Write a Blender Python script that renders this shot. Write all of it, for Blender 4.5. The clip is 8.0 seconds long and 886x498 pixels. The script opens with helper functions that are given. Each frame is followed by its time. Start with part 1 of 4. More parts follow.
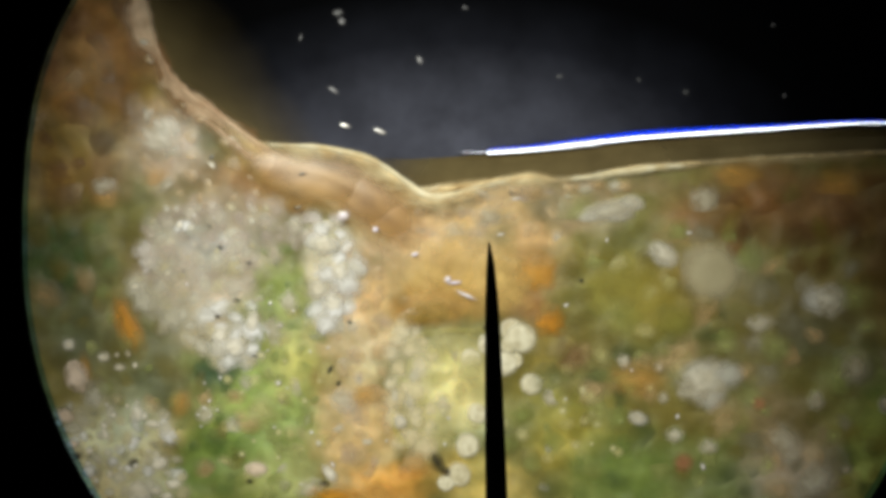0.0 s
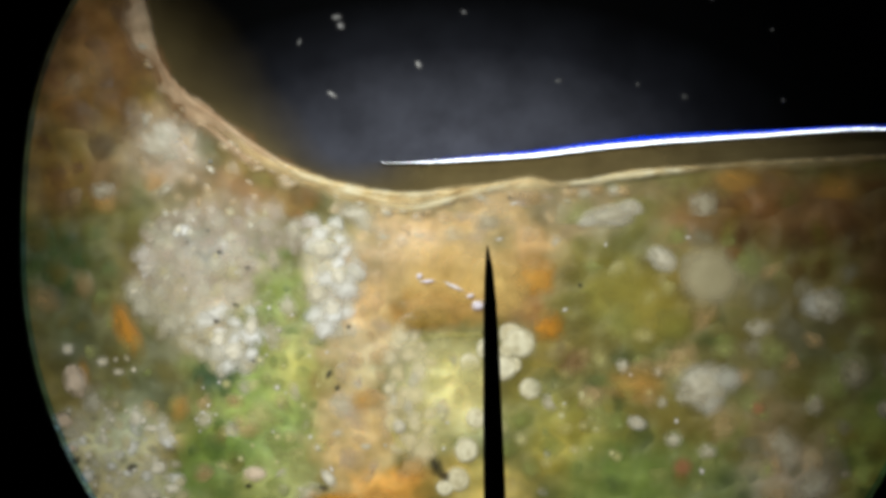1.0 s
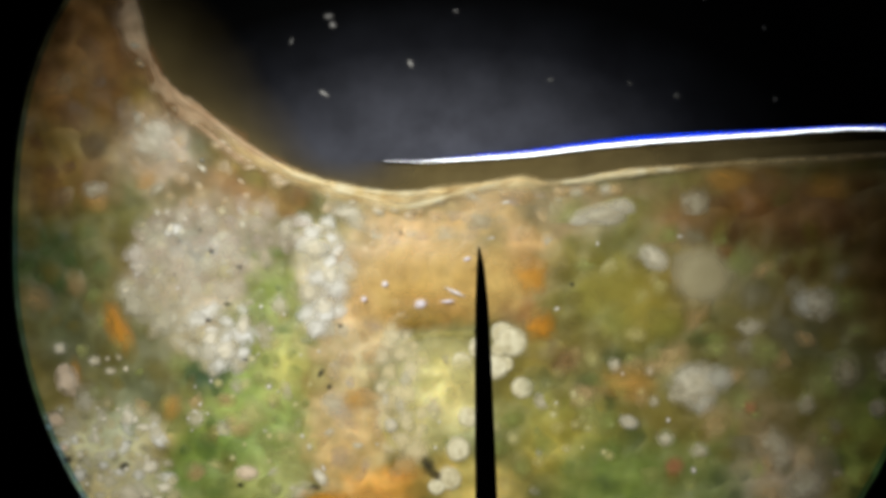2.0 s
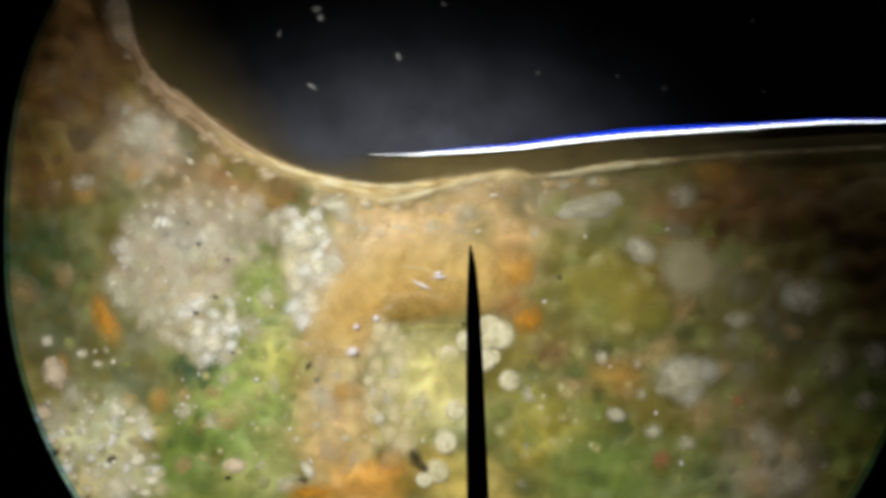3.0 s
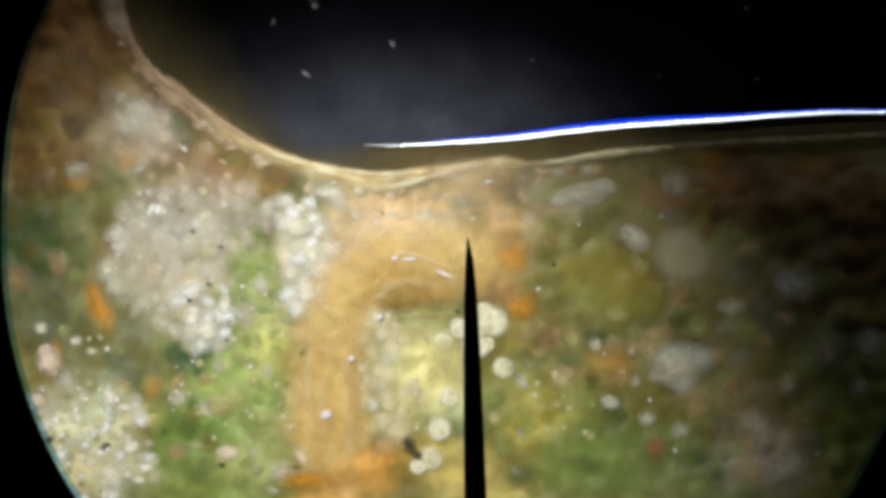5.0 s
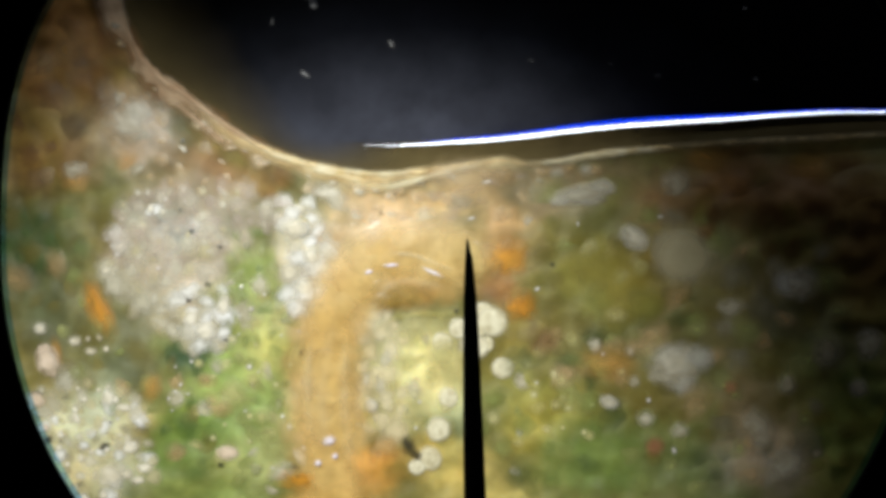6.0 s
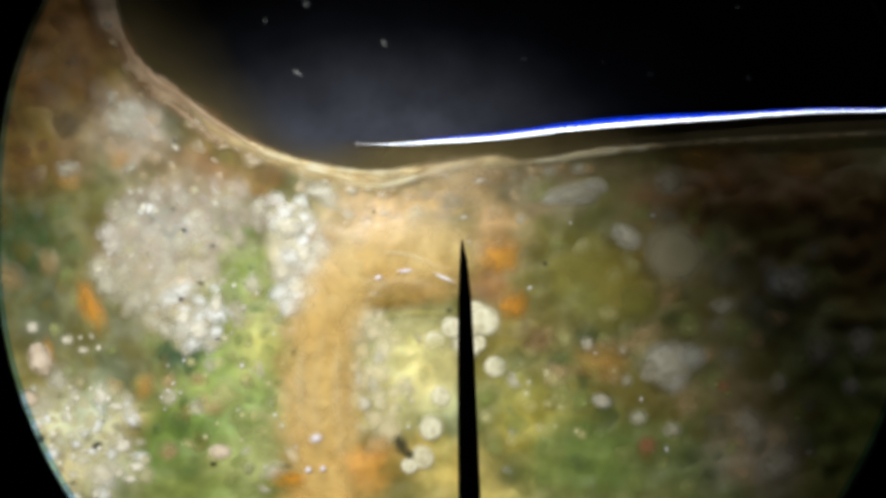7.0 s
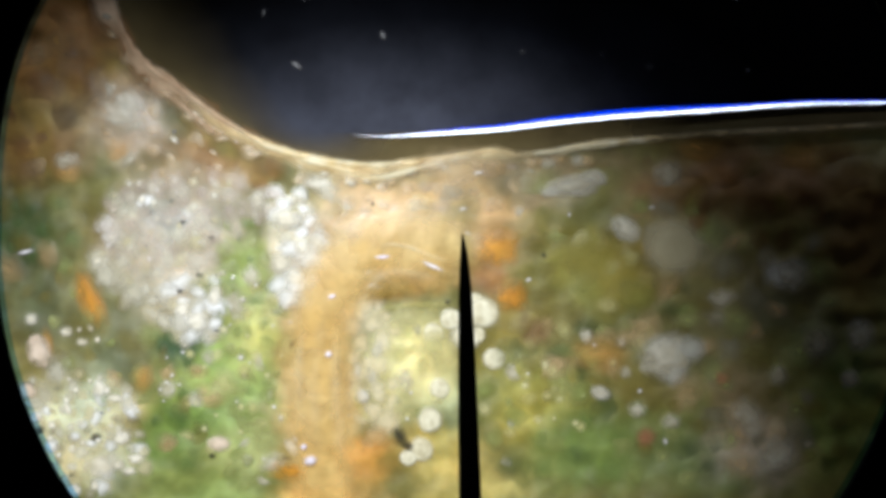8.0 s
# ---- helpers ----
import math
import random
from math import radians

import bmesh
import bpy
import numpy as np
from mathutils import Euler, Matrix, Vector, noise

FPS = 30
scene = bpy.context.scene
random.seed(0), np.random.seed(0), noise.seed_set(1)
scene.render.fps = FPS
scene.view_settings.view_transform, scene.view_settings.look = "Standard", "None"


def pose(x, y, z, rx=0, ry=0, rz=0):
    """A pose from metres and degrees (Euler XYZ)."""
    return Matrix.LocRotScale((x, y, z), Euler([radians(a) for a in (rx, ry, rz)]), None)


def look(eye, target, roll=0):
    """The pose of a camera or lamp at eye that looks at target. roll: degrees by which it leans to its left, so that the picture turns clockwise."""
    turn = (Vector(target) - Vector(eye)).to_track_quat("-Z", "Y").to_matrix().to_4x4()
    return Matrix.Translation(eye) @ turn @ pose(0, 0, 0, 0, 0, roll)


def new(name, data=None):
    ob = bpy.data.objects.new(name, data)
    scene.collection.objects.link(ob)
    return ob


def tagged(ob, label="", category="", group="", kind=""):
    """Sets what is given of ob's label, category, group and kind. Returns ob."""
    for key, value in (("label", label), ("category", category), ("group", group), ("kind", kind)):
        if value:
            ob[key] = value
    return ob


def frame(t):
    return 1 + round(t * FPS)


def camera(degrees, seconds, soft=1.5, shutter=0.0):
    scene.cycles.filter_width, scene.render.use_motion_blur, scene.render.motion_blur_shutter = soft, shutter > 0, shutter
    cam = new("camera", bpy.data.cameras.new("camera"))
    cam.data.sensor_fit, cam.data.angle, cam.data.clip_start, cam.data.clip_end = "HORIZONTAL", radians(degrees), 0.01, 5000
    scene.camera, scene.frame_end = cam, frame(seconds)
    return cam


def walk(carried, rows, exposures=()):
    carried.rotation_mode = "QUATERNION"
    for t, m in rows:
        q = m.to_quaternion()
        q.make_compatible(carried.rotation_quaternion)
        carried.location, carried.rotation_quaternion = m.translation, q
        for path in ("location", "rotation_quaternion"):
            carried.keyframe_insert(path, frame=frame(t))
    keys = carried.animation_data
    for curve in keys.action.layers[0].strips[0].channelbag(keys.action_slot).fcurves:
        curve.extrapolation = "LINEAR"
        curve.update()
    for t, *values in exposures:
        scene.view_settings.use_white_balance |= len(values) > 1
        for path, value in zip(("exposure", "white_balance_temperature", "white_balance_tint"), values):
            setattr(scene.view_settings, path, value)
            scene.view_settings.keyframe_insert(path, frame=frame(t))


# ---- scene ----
# The image plane of a microscope: one field unit is 0.2 mm, the eye stands over (784, 441) at 3.5 s.
K = 0.0002
LENS = 39.2
EYE = 784 * K / math.tan(radians(LENS / 2))

# drift of the specimen in the field, in field units: seconds, right, down
DRIFT = ((0, 43, 10), (0.5, 37, 17), (1.0, 41, 18), (1.5, 37, 20), (3.0, 5.5, 4), (3.5, 0, 0), (4.0, -5.5, -20),
         (4.5, -5, -18), (6.0, -7, -18), (6.5, -12, -22), (7.0, -20, -20), (7.5, -21, -20), (8.0, -22, -34))
# drift of the eyepiece with its pointer: seconds, right, down
STOP = ((0, 37, -9), (0.5, 31, -3), (1.0, 34, -2), (1.5, 28, -1), (3.0, 4, -4), (3.5, 0, 0), (4.0, 1.5, -13),
        (4.5, -0.5, -15), (6.0, -1.5, -15), (6.5, -5, -16), (7.0, -11, -13), (7.5, -12, -12), (8.0, -10, -23))


def eye_at(right, down):
    return Vector((-right * K, down * K, EYE))


scene.cycles.transparent_max_bounces = 32
cam = camera(LENS, 8.0, soft=4.2)

# ---- light: a key lamp and two added lights, dark stage, dim room ----
world = bpy.data.worlds.new("room")
scene.world = world
world.use_nodes = True
world.node_tree.nodes["Background"].inputs[0].default_value = (0.75, 0.85, 1.0, 1)
world.node_tree.nodes["Background"].inputs[1].default_value = 0.005


# the lamp, what it aims at, and how far before it the added ring stands
RING_SHARE = 0.17
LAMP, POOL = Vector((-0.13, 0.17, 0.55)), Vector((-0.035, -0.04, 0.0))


def lamp(name, eye, target, watts, size, colour):
    data = bpy.data.lights.new(name, "AREA")
    data.shape, data.size, data.energy, data.color = "DISK", size, watts, colour
    ob = new(name, data)
    ob.matrix_world = look(eye, target)
    return ob


lamp("key_lamp", LAMP, POOL, 4.1, 0.020, (0.985, 0.965, 0.855))
# weak warm fill, added from the near left side
lamp("side_lamp", (-0.22, -0.38, 0.36), (-0.08, -0.03, 0.0), 0.10, 0.10, (1.0, 0.9, 0.75))
# a long low light, added behind the stage for the fluid's edge to mirror
crest_light = lamp("slit_lamp", (0.10, 0.50, 0.10), (0.05, 0.05, 0.0), 0.6, 0.5, (0.93, 0.96, 1.0))
crest_light.data.shape, crest_light.data.size_y = "RECTANGLE", 0.02
EXPOSURE = ((0, -0.15, 6500, 6.5), (1.0, -0.13, 6300, 6.5), (1.5, -0.13, 6450, 8), (3.5, -0.1, 6650, 5.5), (4.0, -0.03, 6300, 5.5), (4.5, 0.0, 6200, 6.5), (6.0, 0.1, 6200, 8), (7.5, 0.1, 6100, 9), (8.0, 0.3, 5750, 11))

walk(cam, [(t, Matrix.Translation(eye_at(r, d))) for t, r, d in DRIFT], EXPOSURE)

# ---- materials ----
def shader(name, rough=0.4, coat=0.0, spec=0.5):
    m = bpy.data.materials.new(name)
    m.use_nodes = True
    n, l = m.node_tree.nodes, m.node_tree.links
    b = n["Principled BSDF"]
    b.inputs["Roughness"].default_value = rough
    b.inputs["Coat Weight"].default_value = coat
    b.inputs["Coat Roughness"].default_value = 0.12
    b.inputs["Specular IOR Level"].default_value = spec
    return m, n, l, b


def noise_node(n, l, scale, detail=4, kind="Object", rough=0.55):
    c = n.new("ShaderNodeTexCoord")
    x = n.new("ShaderNodeTexNoise")
    x.inputs["Scale"].default_value, x.inputs["Detail"].default_value = scale, detail
    x.inputs["Roughness"].default_value = rough
    l.new(c.outputs[kind], x.inputs["Vector"])
    return x


def mixed(n, l, mode, fac, a, b):
    x = n.new("ShaderNodeMix")
    x.data_type, x.blend_type = "RGBA", mode
    for sock, v in ((x.inputs[0], fac), (x.inputs[6], a), (x.inputs[7], b)):
        if hasattr(v, "is_linked"):
            l.new(v, sock)
        else:
            sock.default_value = v
    return x.outputs[2]


def ramp(n, l, value, *stops):
    r = n.new("ShaderNodeValToRGB")
    while len(r.color_ramp.elements) < len(stops):
        r.color_ramp.elements.new(0.5)
    for e, (p, c) in zip(r.color_ramp.elements, stops):
        e.position, e.color = p, (*c, 1)
    l.new(value, r.inputs[0])
    return r.outputs[0]


def bumped(n, l, b, height, strength, distance):
    x = n.new("ShaderNodeBump")
    x.inputs["Strength"].default_value, x.inputs["Distance"].default_value = strength, distance
    l.new(height, x.inputs["Height"])
    l.new(x.outputs[0], b.inputs["Normal"])


def faded(m, n, l, b, fac):
    """The material lets what lies under it show where fac is low."""
    t, mix = n.new("ShaderNodeBsdfTransparent"), n.new("ShaderNodeMixShader")
    l.new(fac, mix.inputs[0])
    l.new(t.outputs[0], mix.inputs[1])
    l.new(b.outputs[0], mix.inputs[2])
    l.new(mix.outputs[0], n["Material Output"].inputs[0])


def lin(r, g, b):
    return tuple((v / 255 / 12.92) if v < 10 else ((v / 255 + 0.055) / 1.055) ** 2.4 for v in (r, g, b))


def pigment_stuff(name, rough, coat, wet=1.0):
    """Wet tissue whose pigment lies in its mesh."""
    m, n, l, b = shader(name, rough, coat, 0.3)
    a = n.new("ShaderNodeAttribute")
    a.attribute_name = "pigment"
    fine, mid = noise_node(n, l, 500, 4), noise_node(n, l, 110, 1.5)
    c = mixed(n, l, "MULTIPLY", 1.0, a.outputs["Color"],
              ramp(n, l, fine.outputs[0], (0.3, (0.93, 0.92, 0.9)), (0.7, (1.05, 1.05, 1.06))))
    c = mixed(n, l, "MULTIPLY", 1.0, c,
              ramp(n, l, mid.outputs[0], (0.3, (0.82, 0.82, 0.79)), (0.72, (1.13, 1.13, 1.14))))
    l.new(c, b.inputs["Base Color"])
    b.inputs["Subsurface Weight"].default_value = 0.35
    b.inputs["Subsurface Scale"].default_value = 0.004
    b.inputs["Subsurface Radius"].default_value = (1, 0.7, 0.4)
    bumped(n, l, b, mid.outputs[0], 0.14 * wet, 0.003)
    return m


def veil(name, dark, light, full=0.9, rim=1.0, core=0.45, coat=0.3, warp=0.3, mottle=1.0):
    """Soft lobes that thin out towards their rim."""
    m, n, l, b = shader(name, 0.35, coat)
    tc = n.new("ShaderNodeTexCoord")
    o = n.new("ShaderNodeObjectInfo")
    x = noise_node(n, l, 2.2, 2.5)
    own = n.new("ShaderNodeVectorMath")
    own.operation = "SCALE"
    own.inputs[0].default_value = (37.0, 23.0, 11.0)
    l.new(o.outputs["Random"], own.inputs["Scale"])
    moved = n.new("ShaderNodeVectorMath")
    l.new(tc.outputs["Object"], moved.inputs[0])
    l.new(own.outputs[0], moved.inputs[1])
    l.new(moved.outputs[0], x.inputs["Vector"])
    shift = n.new("ShaderNodeVectorMath")
    shift.operation = "MULTIPLY_ADD"
    l.new(x.outputs["Color"], shift.inputs[0])
    shift.inputs[1].default_value = (warp, warp, 0)
    l.new(tc.outputs["Object"], shift.inputs[2])
    mid = n.new("ShaderNodeVectorMath")
    mid.operation = "SUBTRACT"
    l.new(shift.outputs[0], mid.inputs[0])
    mid.inputs[1].default_value = (warp / 2, warp / 2, 0)
    flat = n.new("ShaderNodeVectorMath")
    flat.operation = "MULTIPLY"
    l.new(mid.outputs[0], flat.inputs[0])
    flat.inputs[1].default_value = (1, 1, 0)
    d = n.new("ShaderNodeVectorMath")
    d.operation = "LENGTH"
    l.new(flat.outputs[0], d.inputs[0])
    r = n.new("ShaderNodeMapRange")
    r.interpolation_type = "SMOOTHSTEP"
    r.inputs["From Min"].default_value, r.inputs["From Max"].default_value = rim, core
    r.inputs["To Min"].default_value, r.inputs["To Max"].default_value = 0.0, full
    l.new(d.outputs["Value"], r.inputs["Value"])
    c = ramp(n, l, o.outputs["Random"], (0.0, dark), (1.0, light))
    c = mixed(n, l, "MULTIPLY", 1.0, c, ramp(n, l, x.outputs[0], (0.3, (1 - 0.26 * mottle, 1 - 0.3 * mottle, 1 - 0.4 * mottle)), (0.7, (1 + 0.14 * mottle,) * 3)))
    l.new(c, b.inputs["Base Color"])
    faded(m, n, l, b, r.outputs[0])
    return m


TISSUE = pigment_stuff("wet_tissue", 0.55, 0.0)
CREAM = veil("cream_cells", lin(200, 194, 174), lin(230, 225, 208), full=0.7, core=0.0, coat=0.08, warp=0.9, mottle=0.35)
PEARL = veil("pearl_cells", lin(220, 212, 180), lin(240, 235, 212), full=0.85, core=0.55, coat=0.05, warp=0.2)
IVORY = veil("ivory_cells", lin(216, 208, 188), lin(238, 233, 222), full=0.88, core=0.15, coat=0.0, warp=0.85, mottle=0.6)
ROSE_WHITE = veil("rosy_white_cells", lin(222, 202, 182), lin(232, 214, 198), full=0.9, core=0.25, coat=0.0, warp=0.8, mottle=0.6)
PEARLY = veil("pale_yellow_cells", lin(240, 224, 180), lin(250, 240, 210), full=0.6, core=0.0, coat=0.1, warp=0.8, mottle=0.35)
ROSY = veil("rosy_beige_cells", lin(184, 166, 150), lin(206, 190, 174), full=0.42, core=0.0, coat=0.05, warp=0.9, mottle=0.35)
BUFF = veil("buff_cells", lin(190, 180, 136), lin(220, 210, 172), full=0.6, core=0.0, coat=0.08, warp=0.9, mottle=0.35)
FAWN = veil("fawn_cell", lin(192, 182, 148), lin(206, 196, 164), full=0.6, core=0.4, coat=0.0, warp=0.2, mottle=0.3)
GREY = veil("grey_cells", lin(140, 136, 112), lin(176, 170, 148), full=0.5, core=0.05, coat=0.0, warp=0.7)
LIME = veil("lime_cells", lin(204, 197, 126), lin(226, 220, 166), full=0.5, core=0.0, coat=0.1, warp=0.4)
BLACK = veil("black_grit", lin(14, 22, 10), lin(50, 50, 36), full=0.85, core=0.0, coat=0.0, warp=0.6)
# near-white colours that paint the lamp's glints on wet tissue
GLINT_WHITE = veil("painted_glints", lin(246, 242, 248), lin(255, 253, 255), full=0.8, core=0.0, coat=1.0, warp=0.5)
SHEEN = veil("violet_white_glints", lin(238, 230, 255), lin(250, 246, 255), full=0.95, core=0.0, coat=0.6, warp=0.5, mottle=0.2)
DUST = veil("pale_dust", lin(96, 98, 104), lin(176, 176, 186), full=0.45, core=0.1, coat=0.0, warp=0.6)
RUST = veil("orange_pigment", lin(206, 138, 26), lin(220, 156, 42), full=0.75, core=0.0, coat=0.0, warp=0.9)
SPOT = veil("yellow_white_spots", lin(226, 220, 160), lin(242, 236, 190), full=0.55, core=0.0, coat=0.0, warp=0.5, mottle=0.4)
OCHRE = veil("ochre_pigment", lin(200, 148, 64), lin(218, 170, 92), full=0.5, core=0.0, coat=0.0, warp=0.8, mottle=0.5)
LOBE = veil("olive_yellow_lobe", lin(160, 150, 62), lin(172, 162, 74), full=0.42, core=0.1, coat=0.0, warp=0.45, mottle=0.6)
ASH = veil("ash_grey_cells", lin(198, 196, 182), lin(216, 214, 206), full=0.64, core=0.1, coat=0.0, warp=0.5, mottle=0.25)
ROSE = veil("rose_pigment", lin(176, 110, 80), lin(194, 128, 98), full=0.5, core=0.1, coat=0.0, warp=0.6)
CLOUD = veil("white_cloud", lin(200, 192, 170), lin(218, 213, 196), full=0.55, core=0.0, coat=0.0, warp=0.9, mottle=0.35)
MILK = veil("milk_white_veil", lin(224, 223, 220), lin(242, 242, 244), full=0.85, core=0.05, coat=0.0, warp=0.9, mottle=0.35)
SOOT = veil("soft_black_grit", lin(40, 38, 26), lin(58, 54, 40), full=0.8, core=0.0, coat=0.0, warp=0.6)
HAZE = veil("pale_veil", lin(186, 178, 156), lin(224, 218, 202), full=0.72, core=0.0, coat=0.0, warp=0.9)
OLIVE = veil("olive_veil", lin(110, 100, 36), lin(146, 132, 58), full=0.4, core=0.0, coat=0.0, warp=0.8, mottle=0.3)
UMBER = veil("umber_veil", lin(84, 54, 24), lin(110, 74, 36), full=0.4, core=0.0, coat=0.0, warp=0.8, mottle=0.3)
LEAF = veil("leaf_green_veil", lin(92, 120, 56), lin(132, 152, 80), full=0.38, core=0.0, coat=0.0, warp=0.8, mottle=0.3)
DEEP = veil("deep_green_veil", lin(66, 94, 40), lin(90, 118, 52), full=0.45, core=0.0, coat=0.0, warp=0.8, mottle=0.3)
MOSS = veil("dark_moss_veil", lin(64, 82, 42), lin(92, 108, 66), full=0.4, core=0.0, coat=0.0, warp=0.8, mottle=0.3)
GREENISH = veil("pale_green_veil", lin(140, 152, 80), lin(182, 186, 120), full=0.5, core=0.05, coat=0.0, warp=0.7)
SANDY = veil("sandy_veil", lin(184, 156, 108), lin(212, 184, 138), full=0.5, core=0.05, coat=0.0, warp=0.8)
HOLLOW = veil("olive_brown_hollow", lin(164, 134, 54), lin(182, 152, 72), full=0.65, core=0.05, coat=0.1, warp=0.9)
RUSSET = veil("russet_veil", lin(112, 74, 32), lin(142, 96, 46), full=0.5, core=0.0, coat=0.0, warp=0.8, mottle=0.3)
PEACH = veil("peach_veil", lin(208, 178, 130), lin(230, 206, 162), full=0.5, core=0.0, coat=0.0, warp=0.8)
AMBER = veil("amber_gut", lin(231, 191, 104), lin(244, 215, 146), full=0.58, core=0.0, coat=0.08, warp=0.7, mottle=1.2)
SAND = veil("sand_fold", lin(164, 118, 52), lin(186, 144, 76), full=0.78, core=0.1, coat=0.0, warp=0.4)

m, n, l, b = shader("cream_membrane", 0.3, 0.6)
x = noise_node(n, l, 240, 4)
l.new(ramp(n, l, x.outputs[0], (0.3, lin(205, 165, 105)), (0.6, lin(240, 218, 165))), b.inputs["Base Color"])
bumped(n, l, b, x.outputs[0], 0.3, 0.001)
MEMBRANE = m



def skin(name, dark, light, rough=0.6, coat=0.0):
    m, n, l, b = shader(name, rough, coat, 0.15)
    a = n.new("ShaderNodeAttribute")
    a.attribute_name = "depth"
    x = noise_node(n, l, 130, 4)
    l.new(ramp(n, l, x.outputs[0], (0.3, dark), (0.65, light)), b.inputs["Base Color"])
    faded(m, n, l, b, a.outputs["Fac"])
    return m


SKIN = skin("beige_membrane", lin(204, 168, 108), lin(246, 226, 178))
LIGHT_SKIN = skin("bright_cream_membrane", lin(238, 214, 156), lin(253, 246, 216), 0.45, 0.05)
PALE_SKIN = skin("pinkish_membrane", lin(196, 162, 128), lin(232, 206, 174), 0.8)
YELLOW_SKIN = skin("yellow_green_membrane", lin(196, 184, 70), lin(232, 220, 130))
BROWN_SKIN = skin("brown_membrane", lin(128, 88, 46), lin(170, 132, 88))

m, n, l, b = shader("white_meniscus", 0.22, 0.0)
b.inputs["Base Color"].default_value = (0.97, 0.98, 1.0, 1)
b.inputs["Metallic"].default_value = 0.85
RIM = m
# blue metal that paints the lens's colour fringe beside the crest
m, n, l, b = shader("blue_fringe_metal", 0.25, 0.0)
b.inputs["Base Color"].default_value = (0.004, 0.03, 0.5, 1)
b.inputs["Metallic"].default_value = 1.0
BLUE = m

m, n, l, b = shader("brown_film", 0.8, 0.0, 0.05)
a = n.new("ShaderNodeAttribute")
a.attribute_name = "depth"
x = noise_node(n, l, 60, 4)
l.new(ramp(n, l, x.outputs[0], (0.3, lin(92, 80, 52)), (0.7, lin(114, 101, 68))), b.inputs["Base Color"])
faded(m, n, l, b, a.outputs["Fac"])
FILM = m

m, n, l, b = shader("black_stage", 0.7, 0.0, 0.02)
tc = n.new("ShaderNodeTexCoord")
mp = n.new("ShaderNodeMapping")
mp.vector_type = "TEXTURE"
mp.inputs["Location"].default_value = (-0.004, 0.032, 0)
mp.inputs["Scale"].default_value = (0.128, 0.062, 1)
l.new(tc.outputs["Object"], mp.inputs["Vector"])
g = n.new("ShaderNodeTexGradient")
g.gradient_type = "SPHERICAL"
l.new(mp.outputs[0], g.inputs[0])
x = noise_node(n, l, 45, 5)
# scattered lamp light, painted as a soft grey-blue patch in the base colour
painted_haze = mixed(n, l, "MULTIPLY", 1.0, ramp(n, l, g.outputs[0], (0.0, (0.0008, 0.0010, 0.0014)), (0.3, (0.010, 0.011, 0.0160)), (0.85, (0.074, 0.078, 0.106))),
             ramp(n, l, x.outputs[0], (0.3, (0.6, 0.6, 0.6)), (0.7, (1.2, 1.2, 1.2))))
l.new(painted_haze, b.inputs["Base Color"])
STAGE = m

m, n, l, b = shader("matt_black_paint", 0.85, 0.0, 0.05)
x = noise_node(n, l, 400, 3)
l.new(ramp(n, l, x.outputs[0], (0.3, (0.002, 0.002, 0.002)), (0.7, (0.004, 0.004, 0.004))), b.inputs["Base Color"])
PAINT = m
# clear tint for the soft bluish fringe at the stop's rim
EDGE = bpy.data.materials.new("bluish_rim_tint")
EDGE.use_nodes = True
tint = EDGE.node_tree.nodes.new("ShaderNodeBsdfTransparent")
tint.inputs[0].default_value = (0.36, 0.62, 0.9, 1)
EDGE.node_tree.links.new(tint.outputs[0], EDGE.node_tree.nodes["Material Output"].inputs[0])
m, n, l, b = shader("blackened_steel", 0.6, 0.0, 0.2)
x = noise_node(n, l, 300, 3)
l.new(ramp(n, l, x.outputs[0], (0.3, (0.008, 0.0075, 0.004)), (0.7, (0.022, 0.020, 0.012))), b.inputs["Base Color"])
STEEL = m


# ---- places and shapes ----
def smooth(v):
    v = np.clip(v, 0, 1)
    return v * v * (3 - 2 * v)


def at(x, y, z):
    """The point at height z that the eye sees over the field place (x, y)."""
    s = K * (EYE - z) / EYE
    return Vector(((x - 784) * s, (441 - y) * s, z))


def spline(points, count):
    """Points at even steps along a smooth curve through the given ones."""
    p = np.array(points, float)
    p = np.vstack((2 * p[0] - p[1], p, 2 * p[-1] - p[-2]))
    out = []
    for i in range(1, len(p) - 2):
        for t in np.linspace(0, 1, 24, endpoint=False):
            a, b, c, d = p[i - 1:i + 3]
            out.append(0.5 * (2 * b + (c - a) * t + (2 * a - 5 * b + 4 * c - d) * t * t + (3 * b - a - 3 * c + d) * t ** 3))
    out = np.array(out + [p[-2]])
    s = np.concatenate(([0], np.cumsum(np.linalg.norm(np.diff(out, axis=0), axis=1))))
    u = np.linspace(0, s[-1], count)
    return np.stack([np.interp(u, s, out[:, k]) for k in range(out.shape[1])], 1)


SHORE = spline(((190, -140), (199, -60), (206, 0), (220, 62), (250, 114), (274, 148), (312, 174), (357, 207), (406, 243), (454, 271),
                (523, 299), (602, 319), (680, 330), (760, 320), (850, 307), (905, 302), (940, 309), (1000, 301), (1080, 285),
                (1180, 279), (1300, 270), (1450, 263), (1580, 256), (1760, 248)), 260)


def inland(x, y):
    """Distance from the shore of the tissue, in field units."""
    return np.min(np.hypot(SHORE[:, 0] - x, SHORE[:, 1] - y))


def wave(x, y, size, seed=0.0):
    return noise.noise((x / size + seed, y / size - seed, seed * 1.7))


def height(x, y, d=None):
    d = inland(x, y) if d is None else d
    up = 0.003 + 0.006 * float(smooth(d / 120))
    return up + float(smooth(d / 60)) * (0.0016 * wave(x, y, 90, 3.1) + 0.0009 * wave(x, y, 36, 7.7))


def finish(bm, name, material, flat=False):
    mesh = bpy.data.meshes.new(name)
    bm.to_mesh(mesh)
    bm.free()
    mesh.materials.append(material)
    for p in mesh.polygons:
        p.use_smooth = not flat
    return mesh


